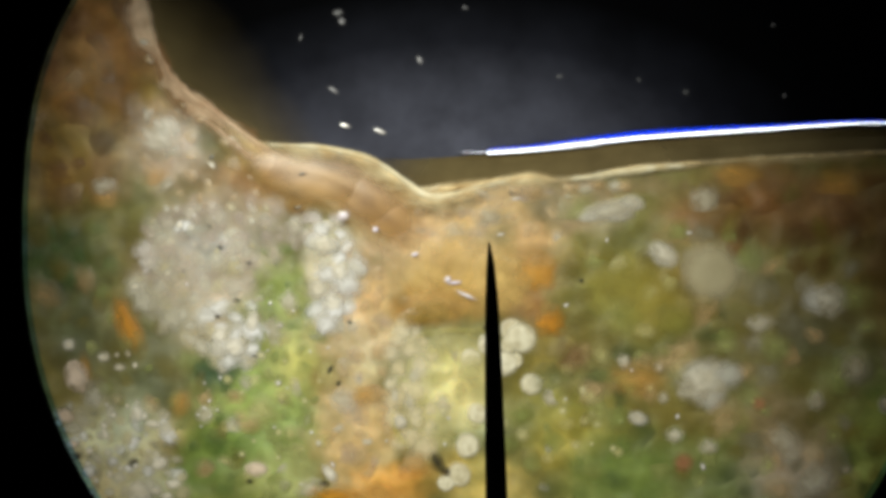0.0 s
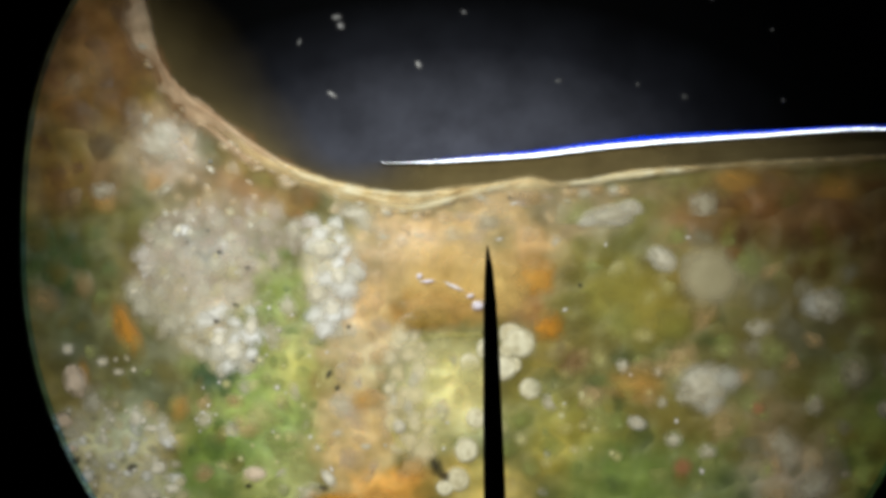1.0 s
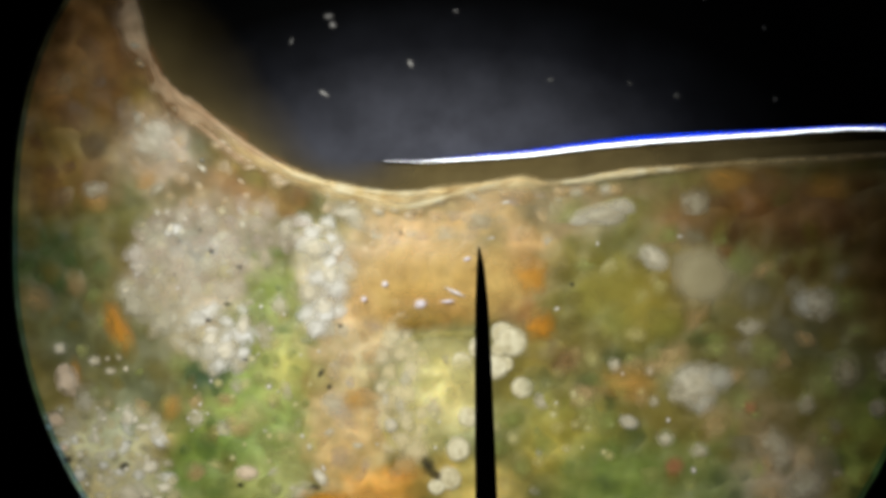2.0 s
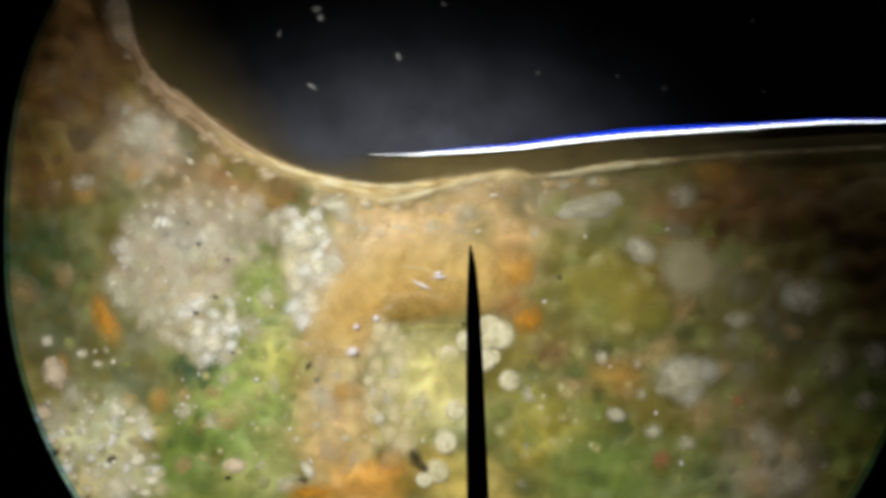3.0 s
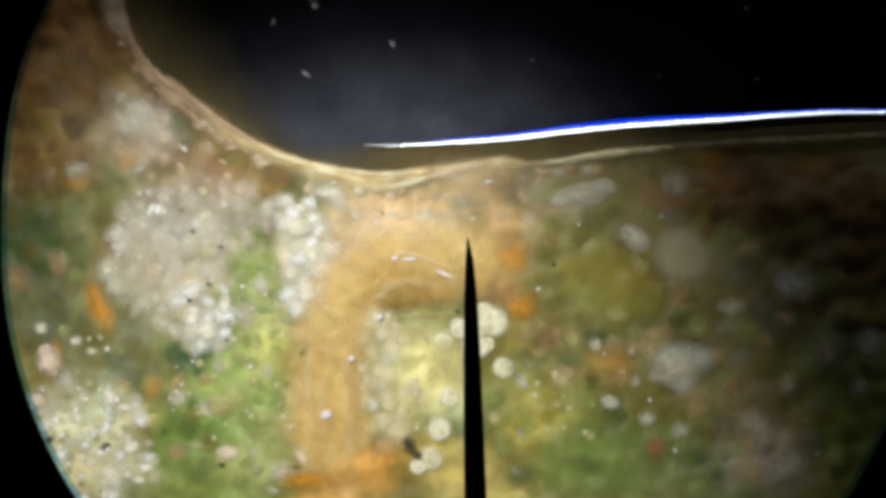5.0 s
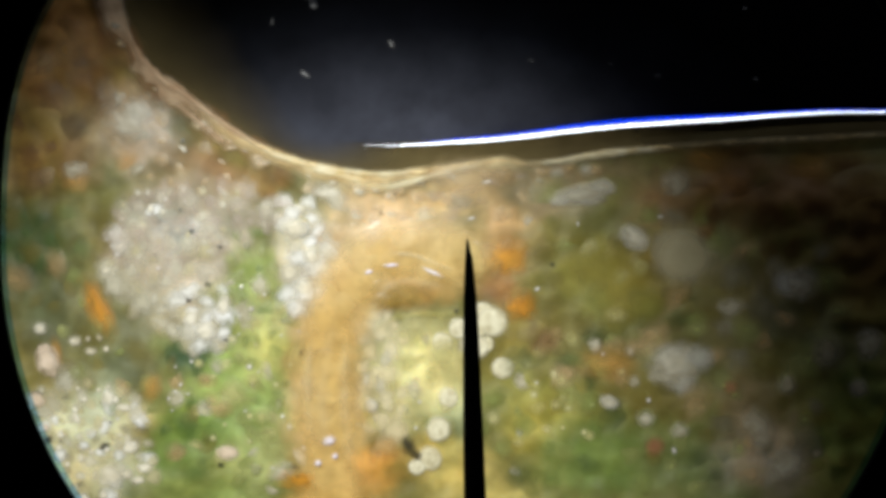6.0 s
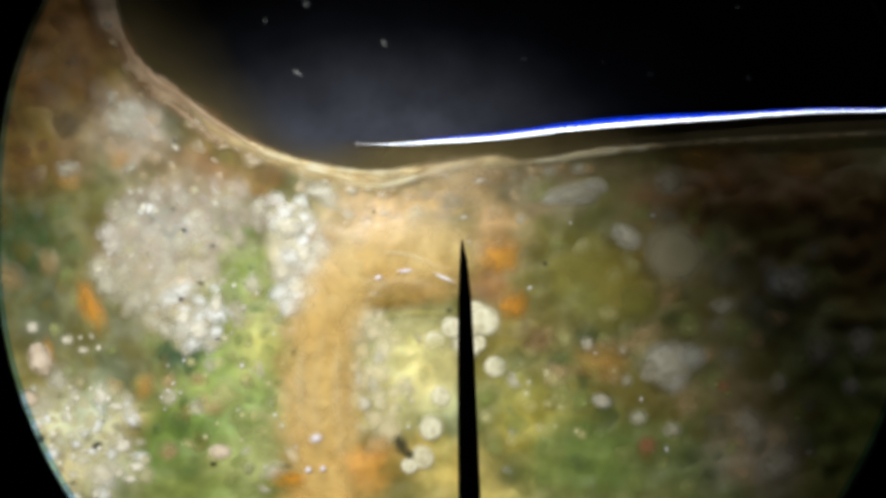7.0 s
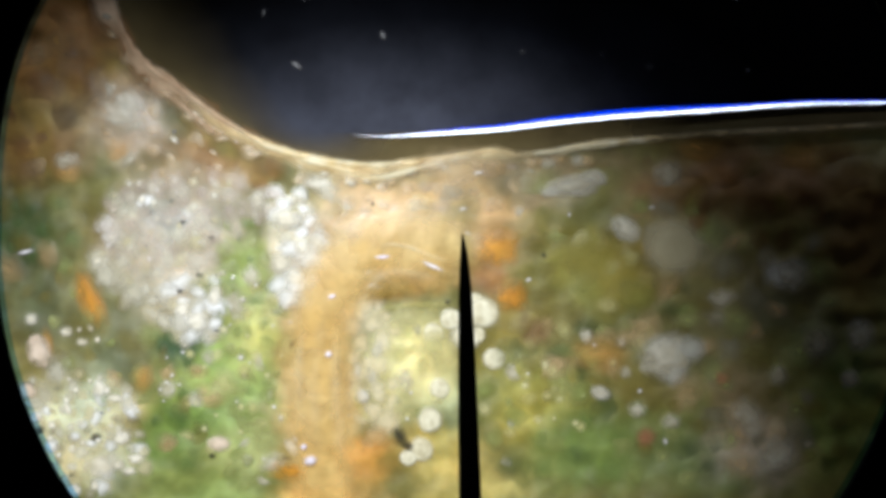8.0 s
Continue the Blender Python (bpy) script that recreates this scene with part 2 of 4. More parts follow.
def part(name, bm, material, parent=None, label="", flat=False):
    """Links a bmesh as one mesh object, under a thing if one is given."""
    ob = new(name, finish(bm, name, material, flat))
    ob.parent = parent
    return tagged(ob, label)


def piece(name, mesh, parent, place, size, turn=(0, 0, 0), label=""):
    """Links a shared mesh as an object of its own."""
    ob = new(name, mesh)
    ob.parent = parent
    ob.location, ob.scale = place, size
    ob.rotation_euler = [radians(v) for v in turn]
    return tagged(ob, label)


def thing(name, label, category, place=(0, 0, 0), group="", kind=""):
    ob = new(name)
    ob.empty_display_size = 0.005
    ob.location = place
    return tagged(ob, label, category, group, kind)


def ball(material, rough=0.0, subdivisions=2, seed=1):
    """A unit ball, a little uneven."""
    bm = bmesh.new()
    bmesh.ops.create_icosphere(bm, subdivisions=subdivisions, radius=1)
    for v in bm.verts:
        v.co *= 1 + rough * noise.noise(v.co * 1.7 + Vector((seed * 3.1, seed, 0)))
    return finish(bm, "ball", material)


def dome(material, seed=1, lumps=0.12, rings=7, sides=26):
    """A unit lobe: a low dome with an uneven rim and an underside."""
    bm = bmesh.new()
    top = bm.verts.new((0, 0, 1))
    loops = []
    for i in range(1, rings + 1):
        r = i / rings
        loop = []
        for j in range(sides):
            a = 2 * math.pi * j / sides
            w = 1 + lumps * noise.noise((math.cos(a) * 1.4 + seed * 5, math.sin(a) * 1.4, seed))
            h = math.sqrt(max(0.0, 1 - r * r)) * (1 + 0.5 * lumps * noise.noise((r * 3 * math.cos(a), r * 3 * math.sin(a), seed)))
            loop.append(bm.verts.new((r * w * math.cos(a), r * w * math.sin(a), h)))
        loops.append(loop)
    for j in range(sides):
        bm.faces.new((top, loops[0][j], loops[0][(j + 1) % sides]))
    for a, b in zip(loops, loops[1:]):
        for j in range(sides):
            bm.faces.new((a[j], b[j], b[(j + 1) % sides], a[(j + 1) % sides]))
    return finish(bm, "lobe", material)


def tube(points, radii, sides=8, flat=1.0):
    """A tapering tube through points, its section flattened upwards by flat."""
    bm = bmesh.new()
    loops = []
    for i, p in enumerate(points):
        d = (points[min(i + 1, len(points) - 1)] - points[max(i - 1, 0)]).normalized()
        s = d.cross(Vector((0, 0, 1))).normalized()
        u = s.cross(d)
        loops.append([bm.verts.new(p + radii[i] * (math.cos(a) * s + flat * math.sin(a) * u))
                      for a in (2 * math.pi * j / sides for j in range(sides))])
    for a, b in zip(loops, loops[1:]):
        for j in range(sides):
            bm.faces.new((a[j], a[(j + 1) % sides], b[(j + 1) % sides], b[j]))
    bm.faces.new(loops[0][::-1])
    bm.faces.new(loops[-1])
    bmesh.ops.recalc_face_normals(bm, faces=bm.faces)
    return bm


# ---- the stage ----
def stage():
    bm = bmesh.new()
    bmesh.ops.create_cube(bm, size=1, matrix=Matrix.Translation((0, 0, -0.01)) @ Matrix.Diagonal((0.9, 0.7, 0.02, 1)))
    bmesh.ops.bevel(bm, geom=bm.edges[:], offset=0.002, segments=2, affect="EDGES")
    tagged(part("ground", bm, STAGE, flat=True), "black stage plate with a grey-blue haze of light painted on", "stage", kind="structure")


stage()

# ---- pigments of the tissue ----
ZONES = []


def zone(x, y, rx, ry, turn, colour, full=1.0, edge=0.8):
    ZONES.append((x, y, rx, ry, radians(turn), np.array(lin(*colour)), full, edge))


def pigment(x, y):
    """The tissue's own colour at a place of the field."""
    wx, wy = x + 26 * wave(x, y, 70, 1.3) + 14 * wave(x, y, 22, 5.3), y + 26 * wave(x, y, 70, 9.1) + 14 * wave(x, y, 22, 2.9)
    c = np.array(lin(118, 112, 58))
    for zx, zy, rx, ry, a, colour, full, edge in ZONES:
        dx, dy = wx - zx, wy - zy
        if abs(dx) > rx + ry or abs(dy) > rx + ry:
            continue
        u, v = dx * math.cos(a) + dy * math.sin(a), dy * math.cos(a) - dx * math.sin(a)
        w = full * float(smooth((1 - math.hypot(u / rx, v / ry)) / edge))
        c = c + (colour - c) * w
    n1, n2, n3 = wave(x, y, 46, 11.3), wave(x, y, 19, 6.1), wave(x, y, 120, 8.8)
    calm = 1 - 0.65 * float(smooth((x - 880) / 200))
    n1 = calm * n1 + (1 - calm) * 0.9 * wave(x, y, 95, 4.7)
    n2 *= calm
    pale = min(0.5, max(0.0, 0.6 * n1 + 0.35 * n2))
    c = c + (0.6 * c + 0.05 * np.array((1.0, 0.94, 0.75))) * pale * 1.15
    deep = 0.65 * min(0.5, max(0.0, -0.9 * n1 - 0.6 * n2)) * (0.4 + 0.6 * calm)
    c = c * (1 - deep * np.array((0.55, 0.52, 0.7)))
    return c * np.array((1 + 0.2 * n3, 1.0, 1 - 0.3 * n3))


# brown and beige under the shore
zone(90, 60, 200, 270, 0, (178, 130, 68))
zone(40, 280, 120, 150, 0, (146, 118, 56))
zone(150, 120, 60, 100, 0, (92, 68, 44), 0.5)
zone(255, 250, 130, 95, 20, (188, 170, 150))
zone(380, 320, 130, 70, 25, (146, 117, 82))
zone(150, 300, 60, 70, 0, (150, 116, 70), 0.8)
zone(490, 345, 60, 30, 15, (128, 92, 42), 0.8)
# greens of the left side
zone(50, 450, 150, 130, 0, (74, 86, 42))
zone(120, 580, 150, 130, 0, (102, 100, 60))
zone(260, 640, 130, 140, 0, (110, 110, 74))
zone(150, 800, 180, 150, 0, (206, 198, 158))
zone(335, 470, 165, 165, 0, (192, 179, 162))
zone(330, 370, 110, 60, 10, (166, 144, 114))
zone(450, 500, 75, 105, 10, (138, 152, 80))
zone(420, 720, 150, 190, 0, (150, 168, 88))
zone(330, 800, 90, 130, 15, (104, 128, 54))
zone(335, 645, 40, 62, 0, (62, 92, 68), 0.9)
zone(480, 620, 75, 130, 0, (186, 192, 124))
zone(470, 840, 90, 80, 0, (176, 178, 116), 0.8)
# peach and amber of the middle
zone(690, 420, 200, 125, 0, (206, 180, 142))
zone(590, 560, 95, 160, 0, (212, 187, 144))
zone(585, 740, 100, 180, 0, (208, 180, 128))
zone(540, 470, 60, 120, 0, (204, 196, 172))
zone(60, 512, 44, 44, 0, (58, 72, 36))
zone(690, 535, 60, 42, -10, (164, 124, 46))
zone(770, 515, 110, 55, 0, (190, 148, 76), 0.9)
zone(760, 680, 120, 150, 0, (226, 218, 158))
zone(700, 640, 60, 90, 0, (216, 206, 150), 0.8)
zone(650, 850, 100, 60, 0, (216, 164, 82))
zone(800, 840, 90, 80, 0, (206, 176, 90))
zone(830, 360, 110, 60, 0, (208, 180, 134), 0.8)
zone(900, 420, 80, 100, 0, (188, 154, 104))
zone(945, 355, 90, 55, 0, (168, 144, 104))
zone(1010, 325, 80, 36, 0, (150, 130, 94), 0.8)
zone(885, 520, 60, 70, 0, (140, 104, 54))
zone(400, 930, 220, 110, 0, (132, 148, 80))
zone(600, 940, 140, 90, 0, (214, 170, 100))
zone(850, 940, 170, 110, 0, (190, 176, 104))
# olive and green of the right side
zone(960, 740, 130, 190, 0, (152, 148, 74))
zone(1060, 510, 150, 110, 15, (146, 134, 56))
zone(1020, 370, 70, 40, 0, (178, 162, 130), 0.5)
zone(1000, 620, 110, 70, 0, (126, 114, 60))
zone(1090, 660, 90, 46, 0, (140, 112, 48), 0.8)
zone(1070, 830, 170, 120, 0, (108, 124, 56))
zone(1250, 830, 160, 130, 0, (114, 122, 68))
zone(1230, 470, 110, 110, 0, (150, 136, 100), 0.8)
zone(1180, 370, 90, 70, 0, (128, 98, 56))
zone(1350, 350, 260, 130, 0, (112, 82, 40))
zone(1430, 360, 110, 70, 0, (120, 80, 36), 0.7)
zone(1560, 430, 150, 190, 0, (96, 74, 34))
zone(1400, 560, 170, 130, 0, (98, 92, 58))
zone(1270, 640, 140, 120, 0, (114, 108, 66))
zone(1340, 720, 90, 70, 0, (138, 118, 88), 0.7)
zone(1360, 820, 130, 110, 0, (172, 156, 134))
zone(1530, 780, 120, 170, 0, (146, 156, 78))
zone(1480, 640, 80, 80, 0, (98, 96, 60), 0.7)

zone(965, 348, 85, 46, 0, (156, 136, 100))
zone(955, 440, 44, 64, 0, (152, 136, 86), 0.6)
zone(1085, 320, 90, 34, 0, (128, 108, 70), 0.7)


def tissue_body():
    """The tissue sheet: rows run from the shore to a far outline."""
    nu, nv = 420, 190
    shore = spline(SHORE[::6], nu)
    u = np.linspace(0, 1, nu)
    far = np.stack((np.interp(u, (0, 0.22, 1), (-200, -200, 1760)), np.interp(u, (0, 0.22, 1), (-140, 1010, 1010))), 1)
    v = np.linspace(0, 1, nv) ** 1.25
    co, tint = [], []
    for i in range(nu):
        for j in range(nv):
            x, y = shore[i] + (far[i] - shore[i]) * v[j]
            d = inland(x, y)
            co.append(at(x, y, height(x, y, d) if j else 0.0))
            tint.append(pigment(x, y))
    faces = [(i * nv + j, (i + 1) * nv + j, (i + 1) * nv + j + 1, i * nv + j + 1) for i in range(nu - 1) for j in range(nv - 1)]
    mesh = bpy.data.meshes.new("tissue_body")
    mesh.from_pydata(co, [], faces)
    mesh.materials.append(TISSUE)
    colour_in(mesh, tint)
    bm = bmesh.new()
    bm.from_mesh(mesh)
    bmesh.ops.recalc_face_normals(bm, faces=bm.faces)
    if sum(f.normal.z for f in bm.faces) < 0:
        bmesh.ops.reverse_faces(bm, faces=bm.faces)
    bm.to_mesh(mesh)
    bm.free()
    for p in mesh.polygons:
        p.use_smooth = True
    return tagged(new("tissue_body", mesh), "wet translucent tissue in green, beige and brown on a black stage", "tissue")


def colour_in(mesh, tint):
    layer = mesh.attributes.new("pigment", "FLOAT_COLOR", "POINT")
    layer.data.foreach_set("color", np.hstack((np.array(tint), np.ones((len(tint), 1)))).astype(np.float32).ravel())


tissue_body()


# ---- shore: membrane, film and the bright edge of the fluid ----
def strand(name, points, width, lift, material, parent=None, label="", steps=90, flat=0.7, wobble=2.0, seed=1.0, uneven=0.35, taper=6.0):
    """A thread along field places, thinning to both ends."""
    p = spline(points, steps)
    q = [at(x + wobble * wave(x, y, 30, seed), y + wobble * wave(x, y, 30, seed + 4), height(x, y) + 0.003 if lift is None else lift) for x, y in p]
    r = [K * width * (0.15 + 0.85 * min(1.0, taper * i / steps, 6 * (steps - 1 - i) / steps)) *
         (1 + uneven * wave(*p[i], 40, seed + 8)) for i in range(steps)]
    return part(name, tube(q, r, flat=flat), material, parent, label)


def ribbon(name, points, inner, outer, lift, material, parent, steps=160, full=0.9, seed=1.0, fall=0.35, level=1.0, over=0.0):
    """A soft band along a line, dense on the line and thinning to both sides."""
    p = spline(points, steps)
    t = np.gradient(p, axis=0)
    side = np.stack((-t[:, 1], t[:, 0]), 1) / np.linalg.norm(t, axis=1)[:, None]
    f = np.array((-1, -0.75, -0.5, -0.25, 0, 0.25, 0.5, 0.75, 1))
    co, depth = [], []
    for i in range(steps):
        w = 1 + 0.4 * wave(*p[i], 42, seed) + 0.25 * wave(*p[i], 17, seed)
        end = float(smooth(min(1.0, 4 * i / steps, 4 * (steps - 1 - i) / steps)))
        for v in f:
            x, y = p[i] + side[i] * w * (v * inner if v > 0 else v * outer)
            co.append(at(x, y, (height(x, y) + 0.0006 if lift is None else lift) + over + 0.0012 * (1 - v * v)))
            depth.append(full * end * min(1.0, level * (1 - abs(v)) ** (1 if v > 0 else 1 / fall * 0.5)) * (0.9 + 0.55 * wave(x, y, 30, seed)))
    k = len(f)
    mesh = bpy.data.meshes.new(name)
    mesh.from_pydata(co, [], [(i * k + j, (i + 1) * k + j, (i + 1) * k + j + 1, i * k + j + 1) for i in range(steps - 1) for j in range(k - 1)])
    mesh.materials.append(material)
    mesh.attributes.new("depth", "FLOAT", "POINT").data.foreach_set("value", np.clip(np.array(depth, np.float32), 0, 1))
    for q in mesh.polygons:
        q.use_smooth = True
    ob = new(name, mesh)
    ob.parent = parent
    return ob


def membrane():
    base = thing("membrane", "cream translucent membrane folded along the tissue edge", "membrane")
    ribbon("skin", SHORE[:96:6], 44, 20, None, BROWN_SKIN, base, steps=240, full=0.8, fall=0.5, over=0.0002)
    ribbon("skin", SHORE[:70:6] + np.array((2, -2)), 34, 15, None, PALE_SKIN, base, steps=220, full=0.8, seed=9, level=1.8, over=0.0004)
    ribbon("skin", SHORE[54:124:6] + np.array((0, 4)), 26, 13, None, SKIN, base, steps=200, full=0.9, seed=2, over=0.0006)
    ribbon("skin", SHORE[66:160:6], 20, 10, None, SKIN, base, seed=4, full=1.0, over=0.0008)
    ribbon("skin", SHORE[140:258:6], 16, 7, None, SKIN, base, full=0.42, seed=7, over=0.0010)
    ribbon("bright_skin", SHORE[28:84:6] + np.array((3, -3)), 14, 6, None, PALE_SKIN, base, steps=180, full=0.8, seed=12, over=0.0012)
    for i, line in enumerate((((424, 252), (470, 281), (520, 300), (580, 316), (640, 324), (700, 326), (770, 317)),
                              ((540, 312), (600, 326), (650, 338), (675, 338)), ((600, 340), (650, 345), (690, 350), (735, 340), (785, 325), (850, 311), (905, 303)),
                              ((300, 190), (345, 222), (385, 256), (420, 280)), ((928, 310), (1000, 303), (1060, 293), (1120, 286), (1180, 281), (1215, 271)))):
        ribbon("bright_skin", line, 11, 8, None, LIGHT_SKIN if i != 3 else PALE_SKIN, base, steps=120, full=0.55 if i == 2 else 0.75, seed=15 + 2 * i, fall=0.5, over=0.0016 + 0.0002 * i)
    for i, (line, width) in enumerate(((SHORE[70:104:6] + np.array((0, 2)), 1.6), (SHORE[102:140:6] + np.array((0, 1)), 1.8), (SHORE[150:184:6], 1.2))):
        strand("fold_line", line, width, None, MEMBRANE, base, steps=110, seed=1.5 + 2 * i, wobble=6, uneven=1.4)
    rng = random.Random(61)
    shapes = [dome(m, 65 + i, 0.4, 5, 18) for i, m in enumerate((PEACH, SANDY, CLOUD))]
    for i in range(44):
        x, y = SHORE[rng.randint(24, 168)] + np.array((rng.uniform(-14, 0), rng.uniform(14, 34)))
        r = rng.uniform(8, 24)
        piece("patch", shapes[i % 3], base, at(x, y, height(x, y) + 0.0018), (K * r, K * r * rng.uniform(0.4, 0.8), K * r * 0.1), (0, 0, rng.uniform(-40, 10)))


membrane()

CREST = spline(((625, 269), (700, 271), (784, 266), (900, 258), (1000, 246), (1100, 236), (1200, 229), (1300, 223),
                (1400, 216), (1480, 212), (1580, 211), (1760, 206)), 200)
BRINK = spline(((215, -140), (225, -60), (238, 0), (262, 60), (310, 130), (380, 190), (470, 240), (560, 262), (640, 270), (700, 271),
                (784, 266), (900, 258), (1000, 246), (1100, 236), (1200, 229), (1300, 223), (1400, 216), (1480, 212), (1580, 211), (1760, 206)), 260)


def fluid_film():
    """The film of fluid between the tissue and its bright crest; it thins out above the tissue's bay."""
    nv = 12
    co, depth = [], []
    for i in range(260):
        for j in range(nv):
            f = j / (nv - 1)
            inner = SHORE[i] + np.array((-1, 5))
            bay = float(smooth((760 - BRINK[i][0]) / 180))
            x, y = inner + (BRINK[i] - inner) * f * (1 + 3.0 * float(smooth((570 - BRINK[i][0]) / 220)))
            co.append(at(x, y, 0.0042 * math.sqrt(max(0.0, 1 - f * f)) + 0.0006))
            thin = 0.8 * (1 - f) ** 2.2 + 0.05 * float(smooth(4 * (1 - f)))
            depth.append(bay * thin + (1 - bay) * (0.9 - 0.25 * float(smooth((BRINK[i][0] - 900) / 500))))
    base = thing("fluid_film", "thin brown film of fluid along the tissue edge", "fluid")
    for name, first, last in (("bay_film", 0, 120), ("channel_film", 120, 259)):
        mesh = bpy.data.meshes.new(name)
        mesh.from_pydata(co[first * nv:(last + 1) * nv], [], [(i * nv + j, (i + 1) * nv + j, (i + 1) * nv + j + 1, i * nv + j + 1)
                                                              for i in range(last - first) for j in range(nv - 1)])
        mesh.materials.append(FILM)
        mesh.attributes.new("depth", "FLOAT", "POINT").data.foreach_set("value", np.array(depth[first * nv:(last + 1) * nv], np.float32))
        for p in mesh.polygons:
            p.use_smooth = True
        new(name, mesh).parent = base
    return base


fluid_film()


def sloped(name, points, near, far, lift, material, parent, label="", steps=160, slope=0.8):
    """A wedge along field places whose face slopes down to the far side: offsets of its crest and foot at even steps."""
    p = spline(points, steps)
    f = np.linspace(0, 1, steps)
    a, b = (np.interp(f, np.linspace(0, 1, len(v)), v) for v in (near, far))
    bm = bmesh.new()
    loops = []
    for i, (x, y) in enumerate(p):
        w = 0.6 * wave(x, y, 90, 6.6)
        rise = slope * K * (a[i] + b[i])
        q, r = at(x, y + a[i] + w, lift), at(x, y - b[i] + w, lift)
        loops.append([bm.verts.new(v) for v in (q - Vector((0, 0, 0.002)), q + Vector((0, 0, rise)), 0.5 * (q + r) + Vector((0, 0, 0.52 * rise)), r, r - Vector((0, 0, 0.002)))])
    for u, v in zip(loops, loops[1:]):
        for j in range(5):
            bm.faces.new((u[j], u[(j + 1) % 5], v[(j + 1) % 5], v[j]))
    bm.faces.new(loops[0])
    bm.faces.new(loops[-1][::-1])
    bmesh.ops.recalc_face_normals(bm, faces=bm.faces)
    return part(name, bm, material, parent, label, flat=True)


def crest():
    """The bright crest of the fluid with its colour fringe painted blue, and a tip that slides."""
    base = thing("meniscus", "bright white fluid edge with a painted blue colour fringe", "fluid edge")
    body = CREST[34::5]
    sloped("crest", body, (4, 4.5, 4.6, 4, 3.3, 2.7, 2.2, 2), (3.4, 3.8, 4, 3.4, 2.8, 2.3, 2, 1.8), 0.0040, RIM, base)
    sloped("colour_fringe", body, (-2.5, -3, -3.5, -3, -2.2, -1.8, -1.4, -1.2), (6.5, 9, 11.5, 10, 6.5, 5, 4.2, 4), 0.0030, BLUE, base, "deep blue painted colour fringe")
    sloped("colour_fringe", body, (5.6, 6, 6.4, 6, 5.2, 4.4, 4, 3.6), (-4, -4.4, -4.8, -4.4, -4, -3.4, -3, -2.6), 0.0024, BLUE, base, "deep blue painted colour fringe")
    tip = new("tip")
    tip.parent = base
    sloped("tip_crest", CREST[4:50:5], (0.2, 0.8, 2.6, 3.6, 4, 2), (0.2, 0.7, 2.2, 3, 3.4, 1.5), 0.0038, RIM, tip, steps=80)
    sloped("tip_fringe", CREST[16:50:5], (0, -1.5, -2.2, -1), (0.5, 4.5, 6.5, 4), 0.0028, BLUE, tip, steps=80)
    return base, tip


MENISCUS, TIP = crest()


# ---- eyepiece: field stop and pointer, close to the eye ----
def eyepiece():
    """Everything lies in the eye's own space, 0.09 m before it."""
    far = 0.09
    s = K * far / EYE
    base = thing("eyepiece", "black eyepiece stop with a dark needle pointer", "eyepiece", (0, 0, EYE))
    bm = bmesh.new()
    loops = []
    sides = 160
    for r, z in ((0.0, 0.0), (0.0, -0.0006), (1.0, -0.0006), (1.0, 0.0)):
        loop = []
        for j in range(sides):
            a = 2 * math.pi * j / sides
            hole = 820 + 38 * float(smooth(math.sin(a) / 0.55))
            rad = hole + 420 * r
            loop.append(bm.verts.new(((818 - 784 + rad * math.cos(a)) * s, (441 - 452 + rad * math.sin(a)) * s, -far + z)))
        loops.append(loop)
    for a, b in zip(loops, loops[1:] + loops[:1]):
        for j in range(sides):
            bm.faces.new((a[j], b[j], b[(j + 1) % sides], a[(j + 1) % sides]))
    bmesh.ops.recalc_face_normals(bm, faces=bm.faces)
    part("field_stop", bm, PAINT, base, flat=True)
    # the stop's colour fringe, added as a thin tinted ring
    bm = bmesh.new()
    loops = []
    for r, z in ((-7, -0.0009), (14, -0.0009)):
        loop = []
        for j in range(sides):
            a = 2 * math.pi * j / sides
            rad = 820 + 38 * float(smooth(math.sin(a) / 0.55)) + r
            loop.append(bm.verts.new(((818 - 784 + rad * math.cos(a)) * s, (441 - 452 + rad * math.sin(a)) * s, -far + z)))
        loops.append(loop)
    for a, b in zip(loops, loops[1:]):
        for j in range(sides):
            bm.faces.new((a[j], b[j], b[(j + 1) % sides], a[(j + 1) % sides]))
    bmesh.ops.recalc_face_normals(bm, faces=bm.faces)
    part("rim_fringe", bm, EDGE, base, "thin bluish colour fringe inside the stop", flat=True)
    line = [Vector(((x - 784) * s, (441 - y) * s, -far - 0.0003)) for x, y in
            ((828.5, 437), (829, 445), (831.4, 475), (833.6, 540), (836.2, 650), (839.6, 800), (842, 890), (847, 1100), (854, 1500))]
    part("pointer", tube(line, [w * s for w in (1.0, 2.8, 7.2, 11.8, 15.2, 18.4, 19.8, 22, 24)], 12, 0.5), STEEL, base, "tapered dark needle")
    return base


EYEPIECE = eyepiece()

# ---- gut: a soft tube that creeps on, in lobes ----
COURSE = spline(((850, 482), (800, 470), (750, 465), (690, 470), (634, 514), (596, 580), (588, 680), (590, 780), (596, 880), (602, 990)), 300)


def along(s):
    """Place and heading at s, from 0 to 1, of the gut's course."""
    i = min(max(s, 0.0), 0.995) * 299
    a = int(i)
    p = COURSE[a] + (COURSE[min(a + 1, 299)] - COURSE[a]) * (i - a)
    d = COURSE[min(a + 3, 299)] - COURSE[max(a - 3, 0)]
    return p, math.degrees(math.atan2(-d[1], d[0]))


LOBES = []


def gut():
    base = thing("gut", "soft amber gut creeping through the tissue", "gut")
    for i in range(18):
        ob = new("lobe", dome(AMBER, seed=i + 2, lumps=0.2))
        ob.parent = base
        ob.scale = ((82 + 5 * (i % 3)) * K, (96 - 5 * (i % 4)) * K, 0.0020)
        LOBES.append(ob)
    return base


